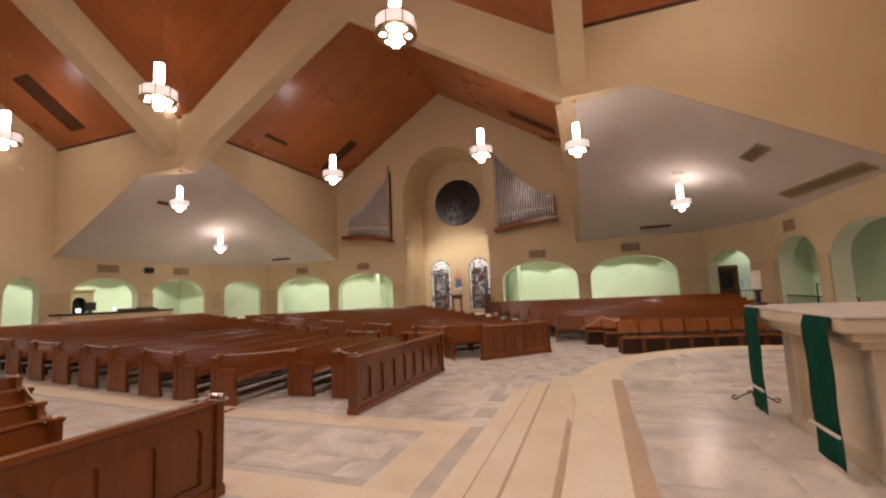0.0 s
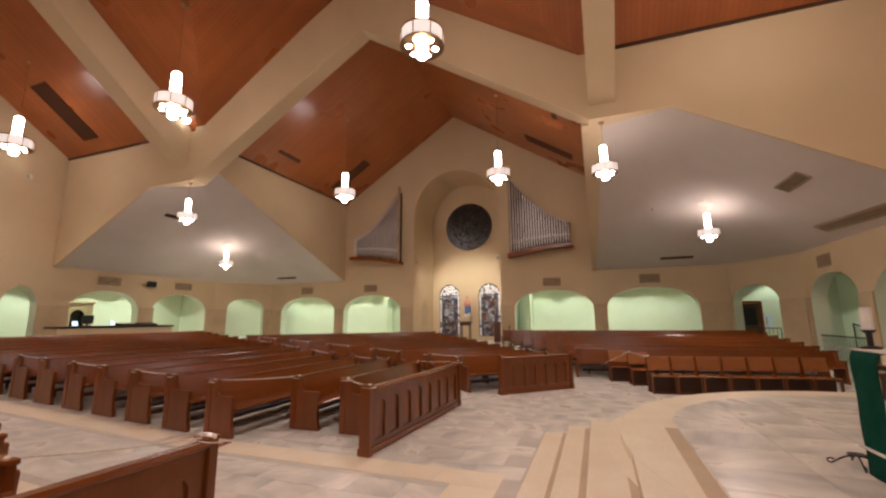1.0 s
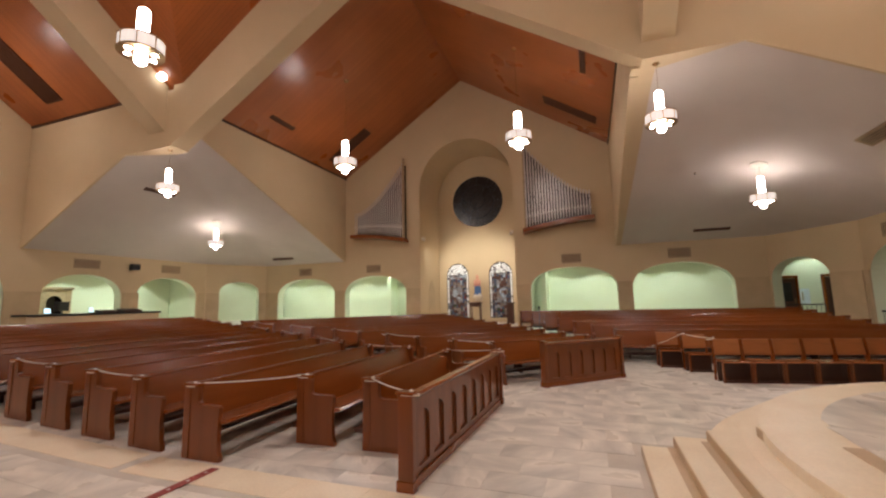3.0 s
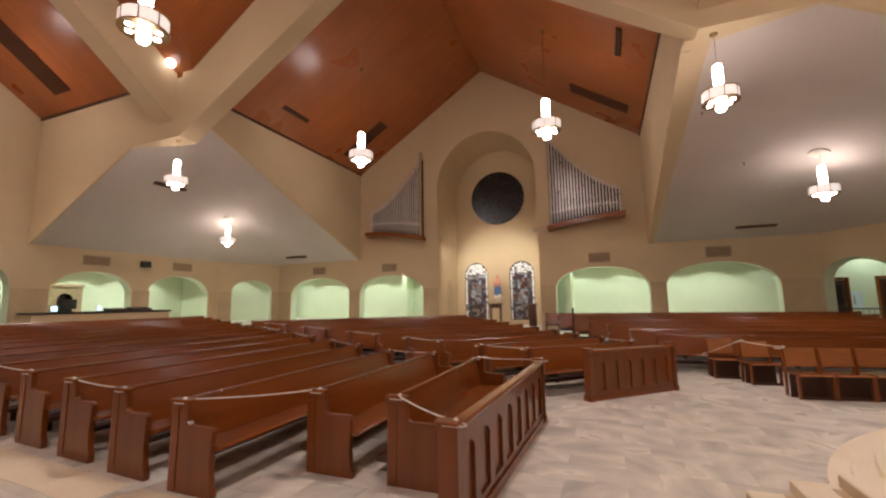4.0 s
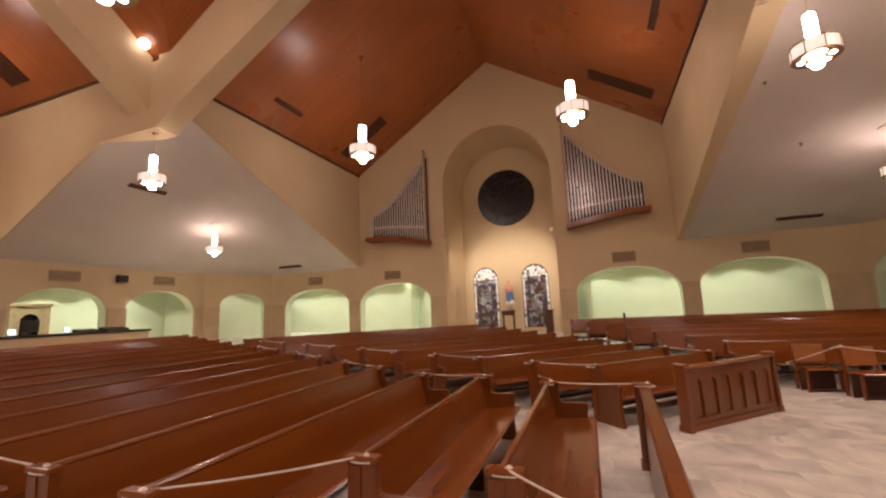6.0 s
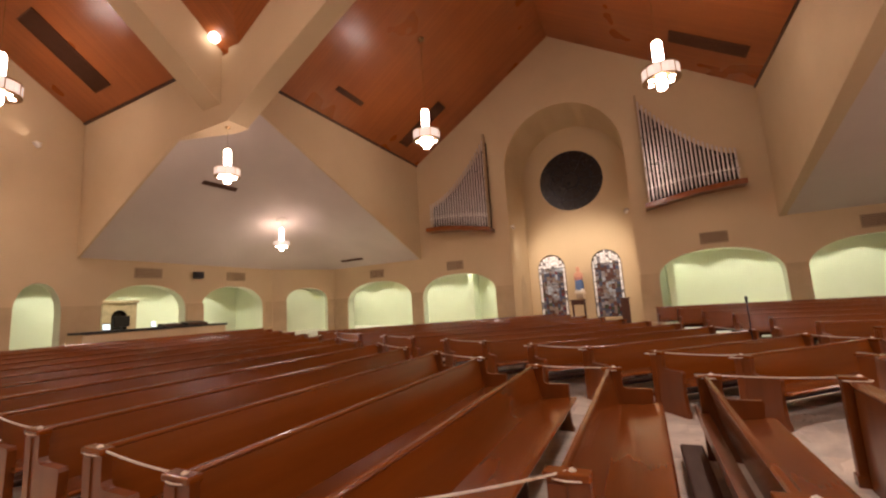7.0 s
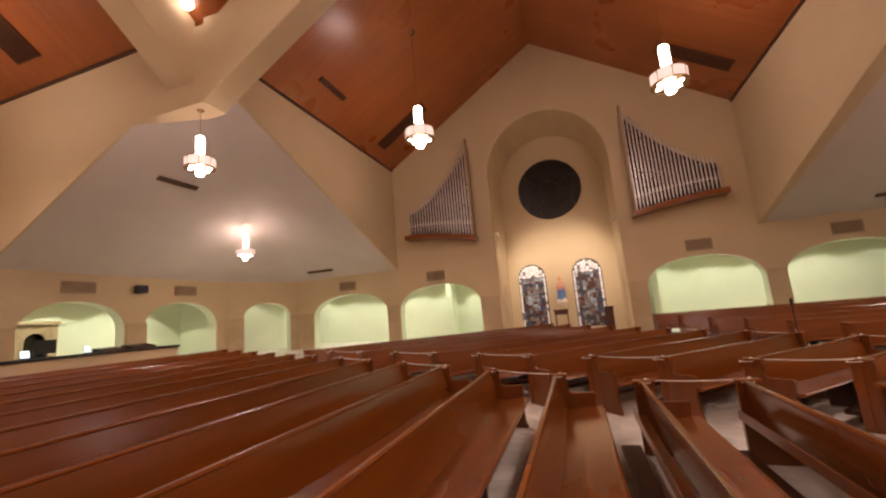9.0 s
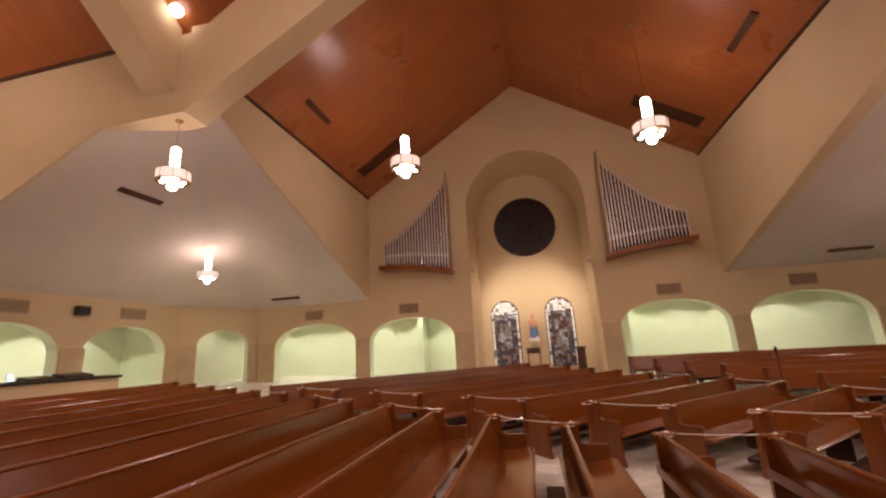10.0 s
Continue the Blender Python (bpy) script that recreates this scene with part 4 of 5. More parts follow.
def stained_window(name, cx):
    w, z0, spring, top = 1.43, 0.8, 3.45, 4.18
    t = thing(name, "round-headed stained glass window with pale border panes", "window", kind="structure", m=pose(cx, ND + 0.1, 0))

    def head(x):
        return spring + (top - spring) * math.sqrt(max(0.0, 1 - (x / (w / 2)) ** 2))

    part("backing", extrude_poly(bmesh.new(), [(-w / 2, z0), (w / 2, z0)] + [(w / 2 * math.cos(math.pi * k / 16), spring + (top - spring) * math.sin(math.pi * k / 16)) for k in range(17)], "y", 0.02, 0.05), LEAD, t)
    bm = bmesh.new()
    a = [(w / 2, z0)] + [(w / 2 * math.cos(math.pi * k / 16), spring + (top - spring) * math.sin(math.pi * k / 16)) for k in range(17)] + [(-w / 2, z0)]
    c = [(p[0] * 0.955, (p[1] - z0) * 0.988 + z0) for p in a]
    for k in range(len(a) - 1):
        q = [a[k], a[k + 1], c[k + 1], c[k]]
        lo = [bm.verts.new((p[0], -0.03, p[1])) for p in q]
        hi = [bm.verts.new((p[0], 0.02, p[1])) for p in q]
        bm.faces.new(lo)
        bm.faces.new(hi[::-1])
        for m in range(4):
            bm.faces.new((lo[m], lo[(m + 1) % 4], hi[(m + 1) % 4], hi[m]))
    part("window_frame", bm, LEAD, t)
    part("window_sill", boxes((-w / 2 - 0.05, w / 2 + 0.05, -0.2, 0.02, z0 - 0.08, z0), chamfer=0.01), PLASTER, t)
    rnd = random.Random(7 if cx < -8 else 11)
    inner = [-0.57 + 1.14 * k / 8 + (rnd.uniform(-0.04, 0.04) if 0 < k < 8 else 0) for k in range(9)]
    xs = [-0.68] + inner + [0.68]
    for i in range(len(xs) - 1):
        xa_, xb_ = xs[i] + 0.005, xs[i + 1] - 0.005
        lim = min(head(xa_), head(xb_)) - 0.03
        mid = abs(xa_ + xb_) / 2
        edge_pane = i in (0, len(xs) - 2)
        z = z0 + 0.04
        while z < lim - 0.05:
            h = rnd.uniform(0.14, 0.2) if edge_pane else rnd.uniform(0.07, 0.22)
            z1_ = min(z + h - 0.01, lim)
            # border panes are pale; above 3.42 pale stands for the spotlight's white glow
            if edge_pane or z > 3.42:
                g = 0 if rnd.random() < 0.88 else 5
            elif z > 3.15:
                g = rnd.choice((5, 5, 7, 8, 1, 2))
            elif mid < 0.24 and 1.5 < z < 2.95:
                g = rnd.choice((5, 5, 8, 8, 2, 7))
            else:
                g = rnd.choice((1, 1, 2, 2, 3, 6, 8, 8, 4, 5))
            part("pane", boxes((xa_, xb_, -0.008 + rnd.uniform(-0.002, 0.002), 0.012, z, z1_)), GLASS[g], t)
            z += h
    for zz in (1.7, 2.6, 3.45):
        part("saddle_bar", boxes((-w / 2, w / 2, -0.025, -0.01, zz - 0.012, zz + 0.012)), LEAD, t)
    return t


stained_window("window_1", -9.2)
stained_window("window_2", -6.465)


def statue():
    prof = [(0.26, 0.0), (0.28, 0.04), (0.24, 0.12), (0.22, 0.45), (0.2, 0.7), (0.24, 0.95), (0.22, 1.02), (0.1, 1.07), (0.075, 1.11), (0.11, 1.18), (0.115, 1.27), (0.07, 1.35), (0.02, 1.37)]
    bm = lathe(prof, 24)
    for v in bm.verts:
        a = math.atan2(v.co.y, v.co.x)
        fold = 1 + (0.10 * math.sin(7 * a + 3 * v.co.z) + 0.05 * math.sin(13 * a)) * (1 if v.co.z < 0.95 else 0.1)
        v.co.x *= fold * 1.1
        v.co.y *= fold * 0.8
    for s in (-1, 1):
        bmesh.ops.create_uvsphere(bm, u_segments=10, v_segments=6, radius=0.09, matrix=Matrix.Translation((0.2 * s, -0.12, 0.78)) @ Matrix.Diagonal((0.8, 1.2, 1.8, 1)))
    m = material("painted_statue", (0.5, 0.4, 0.3), 0.5, scale=5, fine=60)
    nt = m.node_tree
    tc = nt.nodes.new("ShaderNodeTexCoord")
    sp = nt.nodes.new("ShaderNodeSeparateXYZ")
    nt.links.new(tc.outputs["Object"], sp.inputs[0])
    nz = nt.nodes.new("ShaderNodeTexNoise")
    nz.inputs["Scale"].default_value = 6
    add = nt.nodes.new("ShaderNodeMath")
    add.operation = "MULTIPLY_ADD"
    add.inputs[1].default_value = 0.35
    nt.links.new(nz.outputs["Fac"], add.inputs[0])
    nt.links.new(sp.outputs["Z"], add.inputs[2])
    r = nt.nodes.new("ShaderNodeValToRGB")
    r.color_ramp.interpolation = "CONSTANT"
    els = r.color_ramp.elements
    els[0].color = (0.72, 0.66, 0.58, 1)
    els[1].position, els[1].color = 0.30, (0.07, 0.14, 0.30, 1)
    for p, c in ((0.82, (0.48, 0.20, 0.15, 1)), (1.0, (0.60, 0.30, 0.20, 1))):
        els.new(min(p, 0.999)).color = c
    nt.links.new(add.outputs[0], r.inputs[0])
    nt.links.new(r.outputs[0], nt.nodes["Principled BSDF"].inputs["Base Color"])
    ob = tagged(part("statue", bm, m, smooth=True), "painted statue in rose and blue robes on a bracket", "statue")
    ob.matrix_basis = pose(-7.8, ND - 0.42, 2.1) @ Matrix.Diagonal((0.8, 0.8, 0.95, 1))
    return ob


statue()
t = thing("statue_bracket", "white stone bracket under the statue", "bracket", m=pose(-7.8, ND - 0.42, 0))
part("shelf", boxes((-0.25, 0.25, -0.24, 0.4, 2.02, 2.1), chamfer=0.015), STONE, t)
part("corbel", boxes((-0.17, 0.17, -0.1, 0.4, 1.8, 2.02), chamfer=0.03), STONE, t)
t = thing("side_table", "small dark wooden stand below the statue", "table", m=pose(-7.9, ND - 0.6, floor_z(-7.9, ND - 0.6)))
part("tabletop", boxes((-0.36, 0.36, -0.22, 0.22, 1.14, 1.2), chamfer=0.01), OAKDARK, t)
part("apron", boxes((-0.32, 0.32, -0.18, 0.18, 0.95, 1.14)), OAKDARK, t)
for sx in (-0.3, 0.26):
    for sy in (-0.17, 0.13):
        part("leg", boxes((sx, sx + 0.05, sy, sy + 0.05, 0, 0.95)), OAKDARK, t)
t = thing("wooden_stand", "small dark wooden box stand near the windows", "stand", m=pose(-5.75, ND - 1.0, floor_z(-5.75, ND - 1)))
part("body", boxes((-0.18, 0.18, -0.18, 0.18, 0, 1.15), chamfer=0.01), OAKDARK, t)
part("top", boxes((-0.23, 0.23, -0.23, 0.23, 1.15, 1.22), chamfer=0.01), OAKDARK, t)


def organ(mirror):
    t = thing("organ_pipes", "organ pipe case of silver pipes on a curved wooden shelf", "organ", "organ pipe cases on the rear wall", m=pose(-7.75, YB, 0))
    s = -1 if mirror else 1
    xo, xi, n = 3.45, 6.66, 23

    def shelf_z(u):
        return 5.42 + 0.42 * math.sin(u * math.pi / 2) ** 1.0

    def top_z(u):
        return 7.1 + 2.85 * (1 - u) ** 1.55

    pts = [(s * (xo - 0.12 + (xi - xo + 0.24) * k / 16), shelf_z(k / 16)) for k in range(17)]
    bm = extrude_poly(bmesh.new(), pts + [(x, z - 0.2) for x, z in pts[::-1]], "y", -0.72, -0.002)
    part("shelf", bm, OAK, t, "curved red-brown wooden shelf")
    for u0, u1 in ((0.0, 0.012),):
        part("end_board", boxes((s * xo - 0.04, s * xo + 0.04, -0.5, -0.3, shelf_z(0), top_z(0) + 0.2)), GRILLE, t, "grey-brown side board")
    bpts = [(s * (xo + (xi - xo) * k / 16), shelf_z(k / 16)) for k in range(17)]
    tpts = [(s * (xo + (xi - xo) * k / 16), top_z(k / 16) - 0.1) for k in range(17)]
    # near-black sheet puts the shade between the pipes into colour
    part("backing", extrude_poly(bmesh.new(), bpts + tpts[::-1], "y", -0.1, -0.01), DARKGLASS_AND_SHADE, t, "near-black board standing for shade behind the pipes")
    for k in range(n):
        u = (k + 0.5) / n
        r = 0.045 - 0.008 * u
        x = s * (xo + (xi - xo) * u)
        z0, z1 = shelf_z(u), top_z(u)
        y = -0.42 + 0.05 * math.sin(u * math.pi)
        foot = 0.3
        bm = lathe([(r * 0.3, z0), (r, z0 + foot), (r, z1), (r * 0.75, z1), (r * 0.75, z1 - 0.05)], 10)
        bmesh.ops.translate(bm, verts=bm.verts, vec=(x, y, 0))
        p = part("pipe", bm, TIN, t, smooth=False)
        bm = boxes((x - r * 0.85, x + r * 0.85, y - r - 0.012, y - r + 0.02, z0 + 0.62 - 0.16 * u, z0 + 0.78 - 0.22 * u))
        part("mouth", bm, PALETIN, p, "pale metal pipe mouth")
    rail = tube([(s * (xo + (xi - xo) * k / 12), -0.5, shelf_z(k / 12) + 0.6 - 0.16 * k / 12) for k in range(13)], 0.018)
    part("rail", rail, PALETIN, t, "pale metal rail")
    return t


organ(False)
organ(True)


# spotlights in the recess
def spotlight(x, y, z, target, watts, label, size=60, radius=0.06):
    t = thing("spotlight", label, "spotlight", "small spotlights", m=look((x, y, z), target))
    part("can", lathe([(0.05, 0.2), (0.075, 0.18), (0.08, 0.0), (0.07, -0.02), (0.07, 0.02)], 14), WHITE, t)
    part("lens", lathe([(0.06, 0.03), (0.06, 0.035)], 14), SPOTGLOW, t, "glowing lens")
    part("bracket", boxes((-0.015, 0.015, 0.07, 0.16, 0.08, 0.12)), WHITE, t)
    d = bpy.data.lights.new("spot", "SPOT")
    d.energy, d.spot_size, d.spot_blend, d.shadow_soft_size = watts, radians(size), 0.9, radius
    d.color = (1.0, 0.88, 0.75)
    o = new("bulb", d)
    o.parent = t
    o.matrix_local = Matrix.Translation((0, 0, -0.06))
    return t


SPOTGLOW = glowing("lit_spot_lens", (1.0, 0.85, 0.65), 40.0)
spotlight(-10.15, YB + 0.15, 5.35, (-7.2, ND, 2.6), SPOT, "white spotlight on the edge of the recess", 118)
spotlight(-5.2, YB + 0.15, 5.35, (-8.2, ND, 2.6), SPOT, "white spotlight on the edge of the recess", 118)
sp = spotlight(-14.93, 11.74, 9.86, (-9.0, 8.5, 2.0), SPOT * 0.03, "white spotlight at the corner of the roof beams", 70)
bm = bmesh.new()
bmesh.ops.create_uvsphere(bm, u_segments=14, v_segments=8, radius=0.15, matrix=Matrix.Translation((0, 0, -0.1)))
part("bulb_glass", bm, BULBGLOW, sp, "round glowing bulb", smooth=True)
sp.children[3].matrix_local = Matrix.Translation((0, 0, -0.24))
spotlight(-22.88, 10.7, 8.25, (-22.7, 9.5, 9.6), SPOT * 0.05, "white spotlight on the side wall", 80)

# side doorways of the recess
for n, (x, sgn) in enumerate(((NX0, 1), (NX1, -1))):
    t = thing(f"door_{n + 1}", "tan arched blind doorway in the recess side", "doorway", kind="structure", m=pose(x, YB + 1.75, 0.4))
    pts = [(-0.5, 0), (0.5, 0)] + [(0.5 - k / 12, 2.0 + 0.75 * (1 - abs(1 - k / 6)) ** 0.65) for k in range(13)]
    part("panel", extrude_poly(bmesh.new(), pts, "x", -0.02, 0.015), DADO, t)


# ---- grilles and vents ----
def wall_vent(m, w, h, label="tan painted ventilation grille", mat=GRILLE, slats=6, group="wall grilles"):
    t = thing("wall_vent", label, "vent", group, m=m)
    part("frame", boxes((-w / 2, w / 2, -0.03, 0, h / 2 - 0.03, h / 2), (-w / 2, w / 2, -0.03, 0, -h / 2, -h / 2 + 0.03),
                        (-w / 2, -w / 2 + 0.03, -0.03, 0, -h / 2 + 0.03, h / 2 - 0.03), (w / 2 - 0.03, w / 2, -0.03, 0, -h / 2 + 0.03, h / 2 - 0.03)), mat, t)
    part("backing", boxes((-w / 2 + 0.03, w / 2 - 0.03, -0.008, 0, -h / 2 + 0.03, h / 2 - 0.03)), DARKBROWN, t)
    for k in range(slats):
        z = -h / 2 + 0.03 + (h - 0.06) * (k + 0.5) / slats
        bm = boxes((-w / 2 + 0.03, w / 2 - 0.03, -0.026, -0.008, z - 0.026, z + 0.014))
        part("slat", bm, mat, t)
    return t


for x in (-13.35, -18.2, -2.2, 2.56):
    wall_vent(pose(x, YB, 3.84), 0.95, 0.46)
for y in (14.5, 18.5):
    wall_vent(pose(XL, y, 3.9, 0, 0, 90), 1.05, 0.42)
wall_vent(pose(XR, 19.05, 3.84, 0, 0, -90), 0.9, 0.45)

t = thing("loudspeaker", "small black loudspeaker on the wall", "loudspeaker", m=pose(XL + 0.02, 16.5, 3.74, 0, 0, 90))
part("cabinet", boxes((-0.2, 0.2, -0.26, -0.02, 0, 0.3), chamfer=0.02), BLACK, t)
part("grille", boxes((-0.17, 0.17, -0.275, -0.26, 0.03, 0.27)), LEAD, t)


def slope_grille(c, along, u, w, l, label, slats=5, mat=DARKBROWN):
    """A grille on a sloping ceiling: centre, its long direction and its cross direction."""
    a, b = Vector(along).normalized(), Vector(u).normalized()
    n = a.cross(b)
    if n.z > 0:
        b = -b
        n = -n
    m = Matrix((( a.x, b.x, n.x, c[0]), (a.y, b.y, n.y, c[1]), (a.z, b.z, n.z, c[2]), (0, 0, 0, 1)))
    t = thing("ceiling_grille", label, "vent", "grilles in the ceiling", m=m)
    part("frame", boxes((-l / 2, l / 2, -w / 2, -w / 2 + 0.04, 0, 0.05), (-l / 2, l / 2, w / 2 - 0.04, w / 2, 0, 0.05), (-l / 2, -l / 2 + 0.04, -w / 2 + 0.04, w / 2 - 0.04, 0, 0.05), (l / 2 - 0.04, l / 2, -w / 2 + 0.04, w / 2 - 0.04, 0, 0.05)), mat, t)
    part("backing", boxes((-l / 2 + 0.04, l / 2 - 0.04, -w / 2 + 0.04, w / 2 - 0.04, 0.004, 0.012)), OAKDARK, t)
    for k in range(slats):
        y = -w / 2 + 0.04 + (w - 0.08) * (k + 0.5) / slats
        part("slat", boxes((-l / 2 + 0.04, l / 2 - 0.04, y - 0.012, y + 0.012, 0.012, 0.04)), mat, t)
    return t


UPL, UPR = (1, 0, SLOPE), (-1, 0, SLOPE)
for s, up in ((-1, UPL), (1, UPR)):
    def on(d, y):
        """A place on the rear arm's boards, d metres in from the eave."""
        return (CX + s * (HALF - d), y, EAVE + SLOPE * d - 0.005)
    slope_grille(on(1.05, 16.9), (0, 1, 0), up, 0.2, 1.5, "narrow dark brown slot grille in the boards", 2)
    slope_grille(on(1.7, 21.5), up, (0, 1, 0), 0.7, 2.7, "long brown grille in the boards", 8)
SL2 = (RIDGE - SIDE_EAVE) / (YL - CY)
slope_grille((-20.45, 10.5, SIDE_EAVE + SL2 * (YL - 10.5) - 0.005), (0, -1, SL2), (1, 0, 0), 0.95, 2.55, "long brown grille in the boards", 9)
slope_grille((-14.5, 3.5, EAVE + 3.3), (0, 1, 0), (1, 0, 0.6), 0.5, 2.0, "long brown grille in the boards", 6)


def tent_z(x, y):
    """Height of the low ceiling of a rear corner, by a ray straight up."""
    bpy.context.view_layer.update()
    hit, p, *_ = scene.ray_cast(bpy.context.evaluated_depsgraph_get(), (x, y, 3.6), (0, 0, 1), distance=6)
    return p.z if hit else 5.0


def tent_slot(x, y, dx, dy, w, l, label, slats=2, mat=None):
    z0, z1 = tent_z(x - dx * l / 2, y - dy * l / 2), tent_z(x + dx * l / 2, y + dy * l / 2)
    u0, u1 = tent_z(x - dy * w / 2, y + dx * w / 2), tent_z(x + dy * w / 2, y - dx * w / 2)
    slope_grille((x, y, (z0 + z1) / 2 - 0.01), (dx * l, dy * l, z1 - z0), (dy * w, -dx * w, u1 - u0), w, l, label, slats, mat or DARKBROWN)


tent_slot(-18.61, 14.55, 0, 1, 0.16, 1.35, "narrow dark slot grille in the plaster")
tent_slot(-19.25, 22.9, 1, 0.02, 0.16, 1.45, "narrow dark slot grille in the plaster")
tent_slot(3.67, 22.7, 1, 0, 0.16, 1.36, "narrow dark slot grille in the plaster")
tent_slot(5.38, 14.75, -0.03, 1, 0.4, 1.3, "square tan air grille in the plaster", 5, GRILLE)
tent_slot(7.1, 15.4, -0.07, 0.997, 0.4, 4.1, "long tan air diffuser in the plaster", 4, GRILLE)
for x, y in ((0.69, 15.65), (2.25, 18.27)):
    t = thing("sprinkler_head", "tiny dark sprinkler head in the plaster ceiling", "sprinkler", "ceiling sprinklers", m=pose(x, y, tent_z(x, y)))
    part("rosette", lathe([(0.045, 0.02), (0.045, -0.012), (0.015, -0.018)], 10), GRILLE, t)
    part("head", lathe([(0.014, -0.018), (0.014, -0.05), (0.03, -0.055), (0.03, -0.06)], 8), BLACK, t)


# ---- sound desk ----
fz = floor_z(-20.8, 14.0)
t = thing("sound_desk", "tan counter with a dark wooden top", "counter", m=pose(-20.8, 0, fz))
part("front", boxes((-0.05, 0.0, 11.5, 16.4, -0.2, 1.0)), PLASTER, t)
part("side_panel", boxes((-1.1, -0.05, 16.34, 16.4, -0.2, 1.0)), PLASTER, t)
part("side_panel", boxes((-1.1, -0.05, 11.5, 11.56, -0.2, 1.0)), PLASTER, t)
part("worktop", boxes((-0.85, 0.06, 11.44, 16.46, 0.99, 1.07), chamfer=0.012), BLACK, t, "near-black wooden top")
for y0_, y1_, h in ((14.1, 14.75, 0.12), (14.95, 15.75, 0.15)):
    m = thing("mixing_console", "low black mixing console on the counter", "console", "sound gear", m=pose(-21.25, (y0_ + y1_) / 2, fz + 1.07))
    w = (y1_ - y0_) / 2
    part("case", extrude_poly(bmesh.new(), [(-0.25, 0), (0.25, 0), (0.25, h * 0.5), (-0.2, h), (-0.25, h)], "y", -w, w), BLACK, m)
    part("edge", boxes((0.25, 0.262, -w, w, 0, h * 0.5)), OAKDARK, m)
t = thing("monitor", "black computer monitor on the counter", "monitor", m=pose(-21.2, 12.75, fz + 1.07, 0, 0, 20))
part("screen_case", boxes((-0.03, 0.03, -0.3, 0.3, 0.1, 0.48), chamfer=0.01), BLACK, t)
part("stand", boxes((-0.02, 0.02, -0.04, 0.04, 0.02, 0.12)), BLACK, t)
part("foot", boxes((-0.1, 0.1, -0.12, 0.12, 0.0, 0.02)), BLACK, t)

for y, w, label in ((12.36, 0.11, "open laptop with a lit screen on the counter"), (13.85, 0.08, "small lit tablet screen on the counter")):
    t = thing("laptop", label, "laptop", "sound gear", m=pose(-21.2, y, fz + 1.07))
    part("base", boxes((-0.1, 0.12, -w, w, 0, 0.016), chamfer=0.004), BLACK, t)
    lid = part("lid", extrude_poly(bmesh.new(), [(-0.11, 0.014), (-0.1, 0.014), (-0.145, 0.22), (-0.155, 0.22)], "y", -w, w), BLACK, t)
    part("screen", extrude_poly(bmesh.new(), [(-0.103, 0.035), (-0.099, 0.035), (-0.137, 0.21), (-0.141, 0.21)], "y", -w + 0.012, w - 0.012), PANEL, lid, "glowing pale blue screen")

# ---- corridor things ----
t = thing("confessional_cabinet", "tan wooden cabinet with a dark arched opening", "cabinet", m=pose(-26.6, 15.08, floor_z(-26.5, 15)))
part("body", boxes((0.02, 0.35, -0.68, -0.45, 0, 2.0), (0.02, 0.35, 0.45, 0.68, 0, 2.0)), GRILLE, t)
bm = slab_wall((0.33, -0.45), (0.33, 0.45), 0.06, lambda s: 0.0, lambda s: 2.0, [arch(0.12, 0.78, 1.35, 1.68, None)], step=0.05)
part("arched_front", bm, GRILLE, t)
# the darkness inside the opening is put into this panel's colour
part("back_panel", boxes((0.02, 0.05, -0.45, 0.45, 0, 1.9)), DARKGLASS_AND_SHADE, t, "near-black panel standing for the dark interior")
part("cornice", boxes((0.0, 0.42, -0.74, 0.74, 2.0, 2.12), chamfer=0.02), GRILLE, t)


def corridor_door(m, label):
    t = thing("corridor_door", label, "door", m=m)
    part("leaf", boxes((-0.45, 0.45, -0.025, 0.025, 0, 2.15), chamfer=0.006), OAKDARK, t)
    part("glass", boxes((-0.28, 0.28, -0.032, 0.032, 1.05, 1.95)), DARKGLASS_AND_SHADE, t, "dark glass panel")
    part("handle", tube([(0.36, -0.06, 0.95), (0.36, -0.06, 1.2)], 0.012), BRASS, t)
    part("frame", boxes((-0.55, -0.46, -0.06, 0.06, 0, 2.25), (0.46, 0.55, -0.06, 0.06, 0, 2.25), (-0.55, 0.55, -0.06, 0.06, 2.17, 2.27)), OAK, t)
    return t


corridor_door(pose(7.42, YB + CO - 0.07, floor_z(7.4, 26)), "dark wooden door with a glass panel, closed")
corridor_door(pose(9.45, YB + CO - 0.07, floor_z(9.4, 26)), "dark wooden door with a glass panel, closed")
corridor_door(pose(11.1, 17.0, floor_z(11, 17), 0, 0, -90), "dark wooden door with a glass panel, closed")
corridor_door(pose(-26.5, 9.6, floor_z(-26.5, 9.6), 0, 0, 90), "dark wooden door with a glass panel, closed")
BLUEPAPER = material("pale_blue_paper", (0.78, 0.87, 0.98), 0.6, scale=5, fine=80, bump=0.03)
t = thing("notice_sheet", "pale blue-white notice sheet on the corridor wall", "notice", m=pose(8.2, YB + CO - 0.002, 1.72))
part("sheet", boxes((-0.2, 0.2, -0.012, 0.0, -0.36, 0.36)), BLUEPAPER, t)
part("text_bar", boxes((-0.11, -0.06, -0.015, -0.012, -0.2, 0.2)), GRILLE, t)


